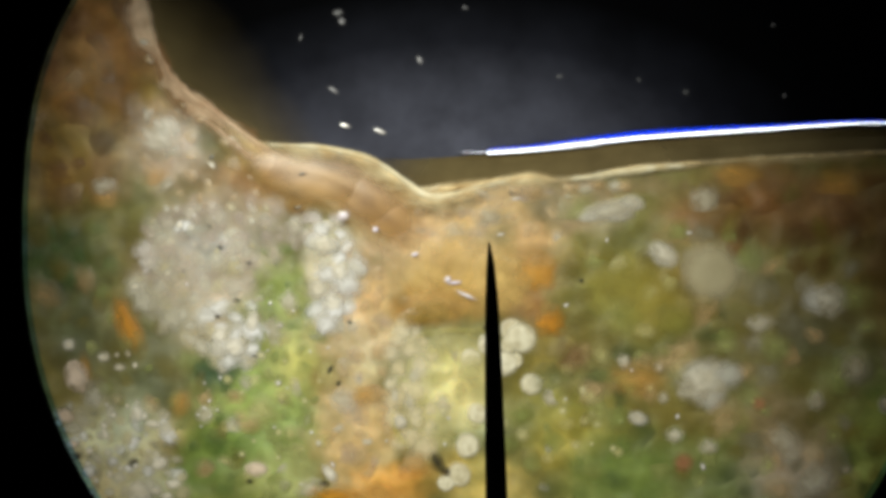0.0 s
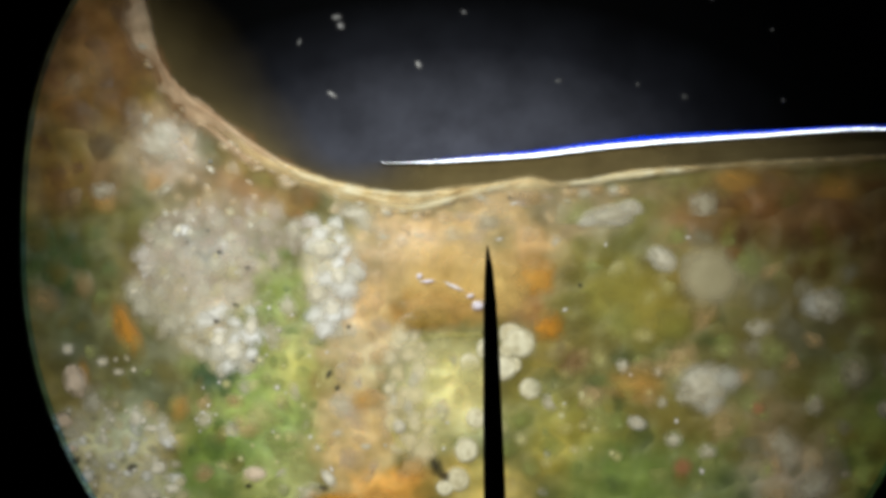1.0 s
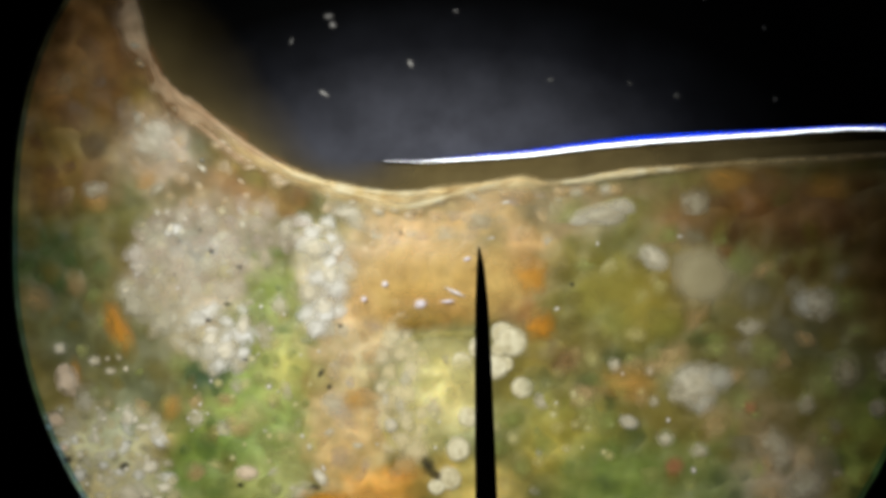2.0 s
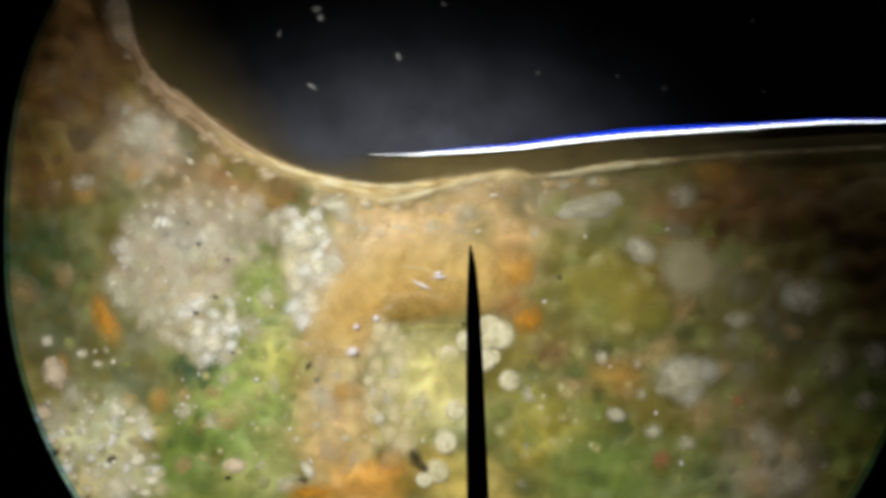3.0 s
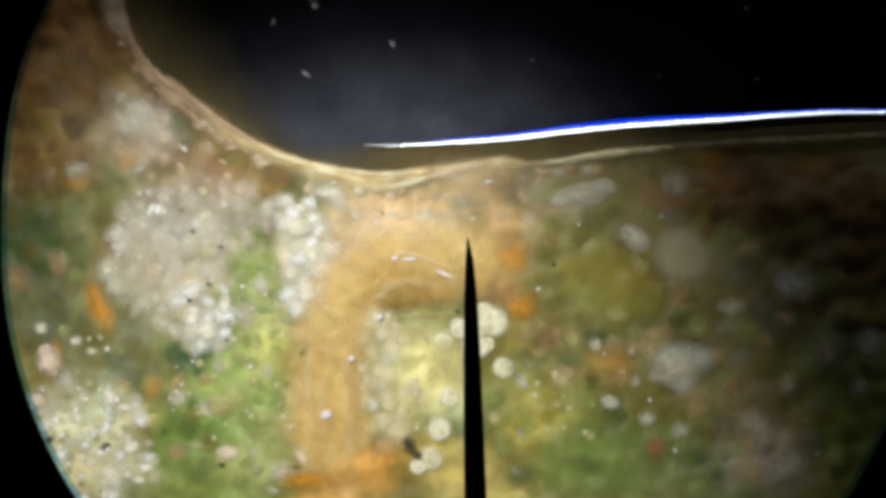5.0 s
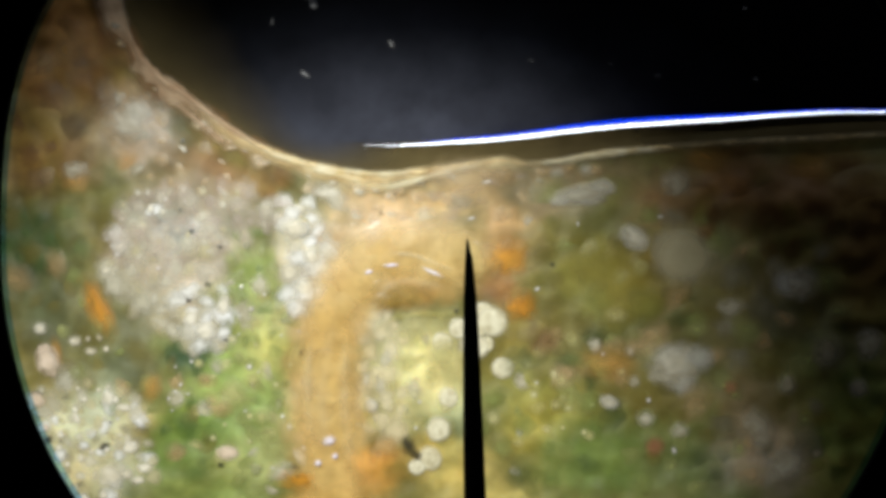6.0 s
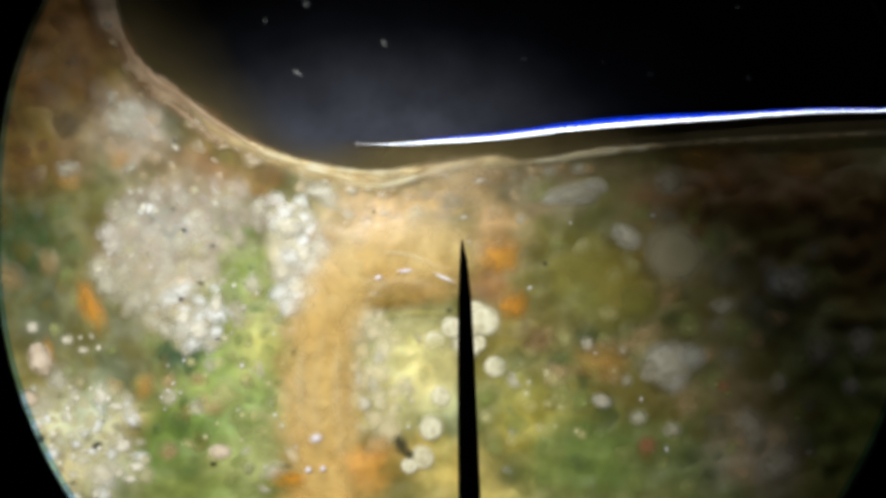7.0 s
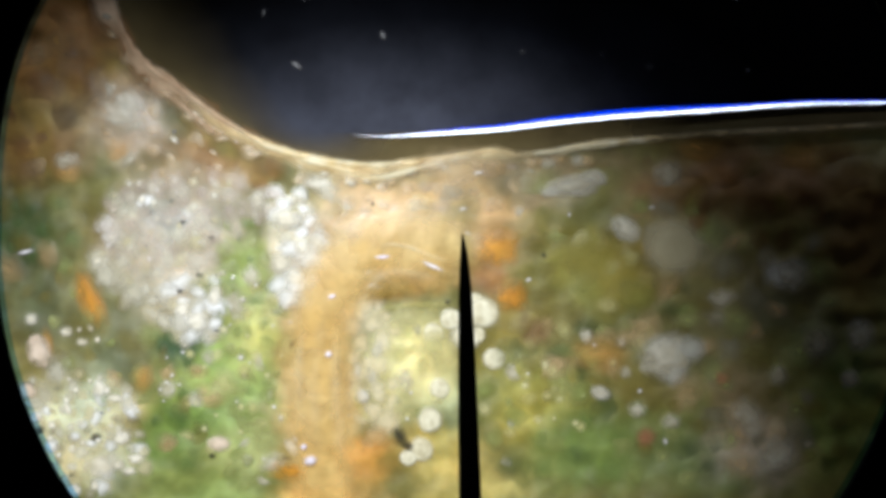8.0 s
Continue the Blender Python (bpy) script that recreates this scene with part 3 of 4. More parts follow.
GUT = gut()


def gut_fold():
    """The bulging fold over the shore, with its rim and two glints painted white."""
    base = thing("gut_fold", "sand-coloured bulging fold of gut with a pale rim", "gut fold")
    for i, (x, y, rx, ry, turn) in enumerate(((520, 312, 130, 72, -8), (600, 340, 110, 70, -28), (640, 372, 110, 66, -35), (450, 290, 90, 52, -8))):
        piece("lobe", dome(SAND, 31 + i, 0.05), base, at(x, y, 0.0128 - 0.0002 * i), (rx * K, ry * K, 0.0022), (0, 0, turn))
    line = ((385, 240), (455, 245), (510, 247), (557, 254), (600, 265), (637, 283), (672, 308), (702, 330), (735, 336), (785, 327), (840, 314))
    ribbon("rim_skin", line, 36, 4, 0.0144, SKIN, base, steps=70)
    for i, way in enumerate((((430, 285), (520, 300), (600, 345), (690, 420)), ((420, 310), (510, 335), (600, 390), (690, 460)),
                             ((470, 270), (560, 285), (630, 320), (680, 355)), ((450, 350), (540, 365), (620, 415), (740, 490)))):
        ribbon("streak", way, 16, 14, 0.0148 + 0.0002 * i, SKIN if i % 2 else BROWN_SKIN, base, steps=50, full=0.16, seed=3.0 + i)
    ribbon("rim", line, 11, 6, 0.0149, LIGHT_SKIN, base, steps=90, full=0.8, seed=5.0, fall=0.5)
    speck = dome(SOOT, 27, 0.3, 4, 10)
    for x, y in ((489, 297), (481, 357)):
        piece("speck", speck, base, at(x, y, 0.0152), (11 * K, 5 * K, 1.5 * K), (0, 0, 12))
    gleam = dome(GLINT_WHITE, 19, 0.3, 4, 14)
    piece("glint", gleam, base, at(566, 211, 0.0045), (14 * K, 5 * K, 2 * K), (0, 0, -15))
    piece("glint", gleam, base, at(628, 221, 0.0045), (16 * K, 6 * K, 2 * K), (0, 0, -22))
    return base


FOLD = gut_fold()


# ---- cells ----
def spread(rng, ovals, count, small, big, gap=0.8):
    """Places for round cells inside ovals: (x, y, radius)."""
    got = []
    area = [o[2] * o[3] for o in ovals]
    for _ in range(count * 30):
        if len(got) >= count:
            break
        x0, y0, rx, ry, a = rng.choices(ovals, area)[0]
        q, w = math.sqrt(rng.random()), rng.random() * 2 * math.pi
        u, v = rx * q * math.cos(w), ry * q * math.sin(w)
        x, y = x0 + u * math.cos(radians(a)) - v * math.sin(radians(a)), y0 + u * math.sin(radians(a)) + v * math.cos(radians(a))
        r = small + (big - small) * rng.random() ** 2
        if all((x - g[0]) ** 2 + (y - g[1]) ** 2 > (gap * (r + g[2])) ** 2 for g in got):
            got.append((x, y, r))
    return got


def cluster(name, label, seed, ovals, count, small, big, material, gap=0.6, sink=0.35, mixed_in=()):
    rng = random.Random(seed)
    base = thing(name, label, "cell cluster")
    balls = [dome(m, seed + i, 0.15, 4, 14) for i, m in enumerate((material, material, *mixed_in))]
    for x, y, r in spread(rng, ovals, count, small, big, gap):
        z = height(x, y) + 0.0001 + 0.0003 * rng.random()
        piece("globule", rng.choice(balls), base, at(x, y, z), (K * r * rng.uniform(0.9, 1.15), K * r * rng.uniform(0.7, 1.1), K * r * 0.04),
              (0, 0, rng.uniform(0, 360)))
    return base


def clouds(parent, seed, ovals, count, small, big, shape):
    """Milky lobes that bind a cluster together."""
    rng = random.Random(seed)
    for x, y, r in spread(rng, ovals, count, small, big, 0.5):
        piece("milky_lobe", shape, parent, at(x, y, height(x, y) + 0.0002 + 0.0005 * rng.random()),
              (K * r, K * r * rng.uniform(0.6, 1.0), K * r * 0.025), (0, 0, rng.uniform(0, 360)))


STRIP = ((536, 405, 40, 36, 0), (554, 480, 36, 75, 5), (540, 540, 24, 40, 0))
FIELD = ((150, 760, 110, 75, 10), (120, 850, 110, 90, 0), (215, 840, 70, 60, 0))
CLOUDS = dome(CLOUD, 17, 0.3, 5, 20)
CROWN = ((300, 415, 100, 65, 0), (420, 395, 85, 45, 10), (262, 460, 58, 50, 0), (360, 450, 50, 50, 0))
FOOT = ((340, 540, 60, 75, 20), (372, 592, 46, 50, 0), (252, 505, 58, 52, 0), (320, 490, 70, 50, 0))
big_mass = cluster("globule_cluster", "large mass of small cream-white globules in green tissue", 11, CROWN, 60, 10, 24, ROSY, mixed_in=(CREAM, BUFF))
for ob in cluster("lower_globules", "", 15, FOOT, 30, 16, 34, BUFF, mixed_in=(CREAM,)).children:
    ob.parent = big_mass
bpy.data.objects.remove(bpy.data.objects["lower_globules"])
MILKY = dome(MILK, 19, 0.35, 5, 20)
BRIGHT = ((376, 592, 34, 46, 0), (400, 548, 22, 30, 20), (350, 560, 30, 30, 0), (214, 436, 20, 26, 0))
clouds(big_mass, 21, CROWN, 40, 26, 54, dome(ROSY, 18, 0.3, 5, 20))
clouds(big_mass, 26, CROWN, 10, 14, 34, CLOUDS)
clouds(big_mass, 25, FOOT, 34, 24, 48, CLOUDS)
clouds(big_mass, 27, BRIGHT, 24, 22, 46, MILKY)
clouds(big_mass, 31, ((218, 450, 16, 20, 0), (198, 492, 12, 12, 0), (276, 388, 10, 10, 0)), 8, 10, 20, MILKY)
strip = cluster("globule_cluster", "narrow strip of bright white globules beside green tissue", 12, STRIP, 10, 16, 30, CREAM)
clouds(strip, 22, STRIP, 26, 18, 34, CLOUDS)
clouds(strip, 28, STRIP, 30, 22, 44, MILKY)
column = cluster("globule_cluster", "upright row of soft cream lumps beside a yellow lobe", 14,
                 ((672, 600, 18, 30, 20), (662, 670, 20, 60, 0), (672, 740, 26, 40, 0), (700, 790, 30, 30, 0), (700, 620, 30, 30, 0)), 14, 18, 36, PEARLY, gap=0.6)
clouds(column, 24, ((672, 640, 30, 90, 0), (690, 740, 40, 50, 0)), 18, 20, 36, dome(PEARLY, 27, 0.3, 5, 20))
field = cluster("globule_cluster", "dense field of buff and white globules near the stop", 13, FIELD, 80, 12, 28, BUFF, mixed_in=(CREAM, GREY))
clouds(field, 23, FIELD, 18, 16, 40, CLOUDS)
clouds(field, 29, FIELD, 22, 12, 28, MILKY)


def lay(name, x, y, rx, ry, turn, mesh, label, category, group="", rise=0.5, lift=0.0):
    """One cell, patch or grain that lies on the tissue."""
    z = height(x, y) + lift
    ob = piece(name, mesh, None, at(x, y, z), (K * rx, K * ry, K * rise * min(rx, ry)), (0, 0, -turn))
    return tagged(ob, label, category, group)


# veils of tissue that lie in each other
def lobes(seed, parent, ovals, count, small, big, materials, rise=0.09):
    rng = random.Random(seed)
    shapes = [dome(m, seed + i, 0.3, 5, 18) for i, m in enumerate(materials)]
    for x, y, r in spread(rng, ovals, count, small, big, 0.62):
        piece("lobe", rng.choice(shapes), parent, at(x, y, height(x, y) - 0.0002), (K * r, K * r * rng.uniform(0.6, 1.0), K * r * rise),
              (0, 0, rng.uniform(0, 360)))


BODY = bpy.data.objects["tissue_body"]
lobes(41, BODY, ((110, 150, 90, 220, 0), (1400, 370, 190, 90, 0), (960, 590, 60, 60, 0)), 18, 28, 60, (UMBER, UMBER, OLIVE))
lobes(42, BODY, ((260, 250, 80, 70, 0), (330, 310, 100, 50, 20)), 22, 14, 42, (HAZE, SANDY, PEACH))
lobes(53, BODY, ((90, 160, 90, 180, 0),), 12, 24, 54, (RUSSET, RUSSET, UMBER, SANDY))
lobes(54, BODY, ((1380, 370, 180, 90, 0),), 8, 30, 60, (RUSSET, UMBER))
lobes(43, BODY, ((80, 470, 90, 90, 0), (230, 640, 120, 110, 0), (330, 760, 80, 110, 0)), 30, 24, 52, (LEAF, OLIVE, OLIVE, SANDY))
lobes(55, BODY, ((450, 505, 48, 80, 0),), 14, 14, 34, (LEAF, GREENISH))
lobes(44, BODY, ((430, 740, 100, 130, 0), (490, 620, 50, 100, 0)), 34, 20, 44, (LEAF, LIME, GREENISH, GREENISH))
lobes(45, BODY, ((640, 390, 130, 50, 0), (840, 360, 110, 50, 0), (600, 640, 50, 200, 0)), 40, 18, 46, (PEACH, ROSY, PEACH))
lobes(57, BODY, ((1010, 640, 110, 60, 0), (1220, 580, 90, 50, 0)), 14, 30, 64, (OLIVE, MOSS))
lobes(46, BODY, ((750, 680, 90, 110, 0), (930, 760, 90, 110, 0)), 30, 16, 40, (LIME, LIME, HAZE, GREENISH))
lobes(47, BODY, ((1070, 520, 120, 80, 15), (1080, 660, 130, 60, 0)), 30, 26, 56, (OLIVE, OLIVE, GREENISH, LIME))
lobes(48, BODY, ((1080, 810, 180, 90, 0), (1270, 820, 130, 90, 0), (1500, 740, 80, 130, 0)), 40, 26, 60, (LEAF, OLIVE, GREENISH, MOSS))
lobes(49, BODY, ((1300, 620, 150, 120, 0), (1400, 800, 120, 80, 0), (1230, 440, 100, 70, 0), (1440, 520, 90, 70, 0)), 36, 28, 62, (GREY, SANDY, OLIVE, GREENISH))

lobes(50, BODY, ((440, 660, 90, 150, 0), (480, 840, 80, 60, 0), (250, 680, 110, 70, 0), (170, 560, 90, 60, 0)), 40, 16, 38, (CLOUD, GREENISH, HAZE, GREENISH))
lobes(51, BODY, ((600, 400, 150, 50, 10), (590, 680, 60, 180, 0), (760, 420, 110, 60, 0), (880, 400, 70, 70, 0)), 44, 18, 44, (PEACH, PEACH, CLOUD, PEACH))
lobes(52, BODY, ((1100, 640, 180, 120, 0), (1330, 700, 180, 130, 0), (1180, 430, 120, 60, 0), (1060, 380, 90, 30, 0)), 30, 26, 56, (GREENISH, SANDY, OLIVE))

lobes(56, BODY, ((335, 648, 34, 45, 0), (345, 790, 50, 75, 0), (60, 440, 50, 60, 0)), 20, 20, 44, (DEEP,))

# pearl cells round the pointer
PEARLS = [dome(PEARL, 3 + i, 0.05, 6, 24) for i in range(3)]
LIMES = [dome(LIME, 13 + i, 0.08, 6, 24) for i in range(3)]
for i, (x, y, r) in enumerate(((897, 670, 24), (878, 588, 32), (862, 574, 24), (856, 600, 18), (848, 632, 28), (868, 628, 16), (800, 722, 22), (783, 778, 26),
                               (768, 830, 25), (745, 845, 18), (790, 625, 22), (820, 600, 22))):
    lay("pearl_cell", x, y, r, r * (0.92 + 0.05 * (i % 3)), 40 * i, PEARLS[i % 3], "round pearly cream cell with a clear outline", "cell",
        "pearly cells by the pointer", 0.12, 0.0004)
for i, (x, y, r) in enumerate(((795, 648, 46), (792, 646, 42),  (745, 620, 30), (730, 660, 26), (770, 690, 24), (1000, 692, 18), (745, 770, 20), (700, 700, 22),
                               (955, 700, 16), (720, 610, 22), (455, 690, 24), (990, 735, 14), (1050, 790, 14), (880, 760, 18), (925, 800, 16))):
    lay("lime_cell", x, y, r, r * 0.95, 30 * i, LIMES[i % 3], "soft yellow-green cell sunk in tissue", "cell", "yellow-green cells", 0.1, 0.0003)
CREAMS = [dome(CREAM, 23 + i, 0.18, 6, 20) for i in range(3)]
for i, (x, y, rx, ry, turn) in enumerate(((665, 738, 17, 15, 0), (682, 700, 18, 20, 0), (690, 655, 16, 26, 20), (655, 690, 10, 20, 0),                                                                                     (352, 640, 15, 18, 0),                                           (1040, 362, 52, 23, -8), (1074, 351, 27, 20, 0), (1004, 373, 26, 13, -10), (1052, 374, 30, 12, 0), (450, 566, 9, 8, 0), (448, 668, 9, 8, 0), (520, 774, 8, 9, 0), (606, 772, 14, 9, 0))):
    lay("cream_cell", x, y, rx, ry, turn, CREAMS[i % 3], "bright cream-white cell on wet tissue", "cell", "cream cells", 0.1, 0.0005)
IVORIES = [dome(IVORY, 123 + i, 0.22, 6, 20) for i in range(3)]
for i, (x, y, rx, ry, turn) in enumerate(((200, 860, 33, 29, 0), (231, 858, 12, 11, 0), (238, 810, 21, 15, -10), (264, 846, 20, 13, 10), (78, 600, 16, 14, 0), (142, 758, 9, 15, -25),
                                          (200, 722, 16, 22, 10), (226, 740, 20, 9, 5), (168, 640, 14, 9, 0), (140, 622, 15, 12, 0), (222, 452, 18, 20, 30), (195, 497, 11, 9, 0),
                                          (274, 388, 9, 11, 0), (225, 406, 9, 6, 0), (402, 560, 16, 26, 8), (372, 604, 28, 26, 0), (346, 582, 20, 20, 0), (530, 424, 28, 22, 10),
                                          (558, 472, 17, 22, 0), (520, 500, 25, 26, 0), (546, 528, 22, 24, 0), (536, 390, 18, 13, 0), (664, 736, 17, 15, 0), (540, 828, 12, 24, -35),
                                          (252, 868, 16, 10, 0), (112, 862, 18, 11, 0))):
    lay("ivory_cell", x, y, rx, ry, turn, IVORIES[i % 3], "chalky ivory lump with a clear outline on wet tissue", "cell", "ivory lumps", 0.08, 0.0007)
for i, (x, y, rx, ry, turn) in enumerate(((92, 658, 26, 36, -20), (86, 640, 16, 18, 0), (72, 726, 22, 17, 20), (84, 776, 15, 9, 0), (410, 820, 26, 17, 0))):
    lay("rosy_cell", x, y, rx, ry, turn, dome(ROSE_WHITE, 133 + i, 0.3, 6, 20), "rosy white lump on wet tissue", "cell", "rosy lumps", 0.08, 0.0006)
HAZES = [dome(HAZE, 33 + i, 0.3, 6, 22) for i in range(3)]
for i, (x, y, rx, ry, turn) in enumerate(((1040, 364, 62, 27, -8), (1070, 352, 34, 24, 0), (1000, 372, 32, 17, -10), (1130, 440, 42, 26, 30),
                                          (1205, 662, 62, 54, 0), (1190, 676, 48, 40, 0), (1085, 730, 24, 16, 20), (1130, 694, 13, 15, 0), (1420, 520, 46, 42, 0), (1300, 562, 34, 22, 0),
                                          (1345, 775, 40, 50, -30), (1400, 840, 50, 44, 0), (1400, 700, 22, 24, 0), (1526, 706, 24, 24, 0), (1452, 820, 18, 14, 0),
                                          (1060, 630, 16, 18, 0), (1122, 640, 12, 14, 0), (1205, 345, 34, 36, 0), (1470, 640, 36, 44, 0), (1545, 630, 36, 40, 0), (235, 235, 62, 44, 20),
                                          (250, 215, 40, 26, 25), (140, 320, 30, 22, 0), (590, 360, 44, 28, 0), (820, 375, 40, 30, 0), (1210, 780, 24, 18, 0), (1150, 760, 22, 18, 0))):
    lay("pale_cell", x, y, rx, ry, turn, HAZES[i % 3], "blurred pale grey-beige cell deep in tissue", "cell", "pale cells", 0.12, 0.0006)

ASHES = [dome(ASH, 143 + i, 0.25, 6, 22) for i in range(2)]

# fine outlines of the yellow-green lobe
walls = thing("cell_wall", "thin yellow-green wall round a swollen lobe", "cell wall")
ribbon("wall", ((676, 600), (700, 584), (735, 576), (780, 574), (832, 572)), 9, 6, None, YELLOW_SKIN, walls, steps=60, full=0.28, seed=2.2)
ribbon("wall", ((655, 700), (652, 740), (668, 770), (690, 780)), 9, 8, None, YELLOW_SKIN, walls, steps=40, full=0.3, seed=3.3)

tagged(piece("hollow", dome(HOLLOW, 95, 0.3, 6, 22), None, at(722, 540, 0.0125), (66 * K, 32 * K, 0.0006), (0, 0, -6)),
       "olive-brown hollow under the bend of the gut", "hollow")
tagged(piece("hollow", dome(HOLLOW, 96, 0.3, 6, 22), None, at(690, 552, 0.0126), (34 * K, 24 * K, 0.0006), (0, 0, 20)),
       "olive-brown hollow under the bend of the gut", "hollow")

tagged(piece("swollen_lobe", dome(LOBE, 97, 0.16, 6, 28), BODY, at(1085, 520, height(1085, 520) + 0.0004), (122 * K, 70 * K, 0.0016), (0, 0, -22)),
       "swollen olive-yellow lobe with a soft outline")
piece("swollen_lobe", dome(LOBE, 98, 0.2, 6, 28), BODY, at(1060, 492, height(1060, 492) + 0.0006), (72 * K, 44 * K, 0.0012), (0, 0, -14))
piece("swollen_lobe", dome(LOBE, 102, 0.2, 6, 28), BODY, at(1148, 560, height(1148, 560) + 0.0006), (52 * K, 44 * K, 0.0012), (0, 0, 10))
for i, (x, y, rx, ry, turn) in enumerate(((1200, 660, 44, 46, 0), (1246, 652, 34, 30, 0), (1215, 694, 30, 34, 0), (1040, 364, 54, 24, -8), (1076, 352, 26, 21, 0), (1002, 373, 24, 12, -10),
                                          (1128, 440, 34, 24, 30), (1085, 730, 22, 16, 20), (1400, 522, 34, 30, 0), (1526, 706, 20, 22, 0))):
    lay("ash_cell", x, y, rx, ry, turn, ASHES[i % 2], "ash-grey cell with a soft outline in the tissue", "cell", "ash-grey cells", 0.08, 0.0007)
for x, y, r in ((1215, 472, 64),):
    lay("fawn_cell", x, y, r, 0.94 * r, 15, dome(FAWN, 99, 0.08, 6, 28), "large round fawn cell with a soft outline", "cell", "fawn cells", 0.1, 0.0006)

# orange and rose pigment
RUSTS = [dome(RUST, 43 + i, 0.25, 5, 20) for i in range(3)]
for i, (x, y, rx, ry, turn) in enumerate(((905, 474, 44, 40, 0), (928, 560, 32, 32, 0), (182, 562, 24, 62, -25), (545, 868, 48, 22, 0))):
    lay("orange_patch", x, y, 1.2 * rx, 1.15 * ry, turn, RUSTS[i % 3], "soft rust-orange pigment patch in the tissue", "pigment", "orange patches", 0.08, 0.0006)
OCHRES = [dome(OCHRE, 47 + i, 0.3, 5, 20) for i in range(2)]
for i, (x, y, rx, ry, turn) in enumerate(((232, 302, 34, 30, 0), (146, 338, 30, 32, 0), (1085, 662, 66, 36, 0), (600, 690, 36, 30, 0), (690, 815, 46, 36, 0), (630, 862, 56, 26, 0), (108, 640, 13, 34, -15), (276, 704, 26, 36, 15),
                                          (120, 100, 40, 60, 0), (1260, 300, 60, 40, 0), (1440, 320, 60, 40, 0))):
    lay("ochre_patch", x, y, rx, ry, turn, OCHRES[i % 2], "dull ochre stain in the tissue", "pigment", "ochre stains", 0.05, 0.0006)
ROSES = dome(ROSE, 53, 0.3, 5, 20)
for x, y, r in ((1166, 808, 24), (1300, 705, 18)):
    lay("rose_patch", x, y, r, r, 0, ROSES, "small dull rose pigment patch in green tissue", "pigment", "rose patches", 0.1, 0.0006)

# dark grit
GRITS = [dome(BLACK, 60 + i, 0.6, 4, 14) for i in range(3)]
for i, (x, y, rx, ry, turn) in enumerate(((233, 490, 5, 5, 0), (246, 500, 4, 3, 0), (346, 428, 6, 5, 0), (376, 522, 8, 5, 10), (341, 550, 6, 5, 0), (404, 620, 9, 4, 0), (330, 268, 5, 5, 0),
                                          (268, 222, 8, 4, 30), (326, 390, 4, 4, 0), (396, 456, 7, 4, 0), (92, 797, 11, 8, -35), (193, 809, 11, 8, -30), (150, 876, 7, 5, 0), (72, 714, 12, 4, 10),
                                          (202, 766, 6, 3, 0), (540, 644, 10, 5, -60), (555, 668, 7, 5, -50), (985, 487, 5, 5, 0), (682, 396, 4, 5, 0), (706, 362, 4, 4, 0), (815, 570, 6, 6, 0),
                                          (530, 846, 11, 6, 0), (282, 470, 4, 4, 0), (300, 560, 4, 3, 0), (358, 470, 4, 4, 0), (290, 410, 3, 3, 0),
                                          (575, 560, 5, 5, 0), (862, 332, 7, 4, 0), (398, 842, 7, 5, 0))):
    lay("dark_speck", x, y, rx * 1.25, ry * 1.25, turn, GRITS[i % 3], "tiny black speck of grit on pale tissue", "speck", "dark specks", 0.06, 0.0005)

for x, y, rx, ry, turn in ((730, 808, 17, 25, -20), (744, 824, 17, 13, 30)):
    lay("dark_speck", x, y, rx, ry, turn, dome(SOOT, 64, 0.6, 4, 14), "soft dark blot between pearly cells", "speck", "dark specks", 0.1, 0.0005)

# still glints of the lamp, painted as small white lobes
STILL_GLINTS = [dome(GLINT_WHITE, 70 + i, 0.4, 4, 14) for i in range(2)]
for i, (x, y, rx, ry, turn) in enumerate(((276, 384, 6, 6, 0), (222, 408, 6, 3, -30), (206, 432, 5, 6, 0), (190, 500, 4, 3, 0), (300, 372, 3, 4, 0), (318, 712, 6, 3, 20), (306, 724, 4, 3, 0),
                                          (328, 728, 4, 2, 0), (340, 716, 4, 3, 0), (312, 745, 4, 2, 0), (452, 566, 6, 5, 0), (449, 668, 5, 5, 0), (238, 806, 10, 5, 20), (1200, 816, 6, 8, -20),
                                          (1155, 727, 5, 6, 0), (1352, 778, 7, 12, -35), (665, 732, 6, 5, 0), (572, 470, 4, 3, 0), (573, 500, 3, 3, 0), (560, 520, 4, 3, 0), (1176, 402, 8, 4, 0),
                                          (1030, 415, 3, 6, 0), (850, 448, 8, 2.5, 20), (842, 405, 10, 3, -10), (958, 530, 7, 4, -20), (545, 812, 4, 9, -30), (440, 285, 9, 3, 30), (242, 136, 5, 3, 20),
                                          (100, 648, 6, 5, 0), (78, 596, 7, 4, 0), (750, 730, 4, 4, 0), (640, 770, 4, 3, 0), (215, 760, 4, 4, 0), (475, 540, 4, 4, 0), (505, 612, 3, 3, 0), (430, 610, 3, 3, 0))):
    lay("droplet", x, y, rx * 1.05, ry * 1.1, turn, STILL_GLINTS[i % 2], "tiny wet glint painted as a white lobe", "droplet", "still droplets", 0.1, 0.0006)

# more painted glints, strewn at random
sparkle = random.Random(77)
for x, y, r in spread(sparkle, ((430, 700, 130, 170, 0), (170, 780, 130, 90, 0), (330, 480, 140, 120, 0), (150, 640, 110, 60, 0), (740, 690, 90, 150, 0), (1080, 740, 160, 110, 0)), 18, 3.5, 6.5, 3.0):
    lay("droplet", x, y, r, r * sparkle.uniform(0.6, 1.1), sparkle.uniform(0, 180), STILL_GLINTS[0], "tiny wet glint painted as a white lobe", "droplet", "still droplets", 0.1, 0.0006)

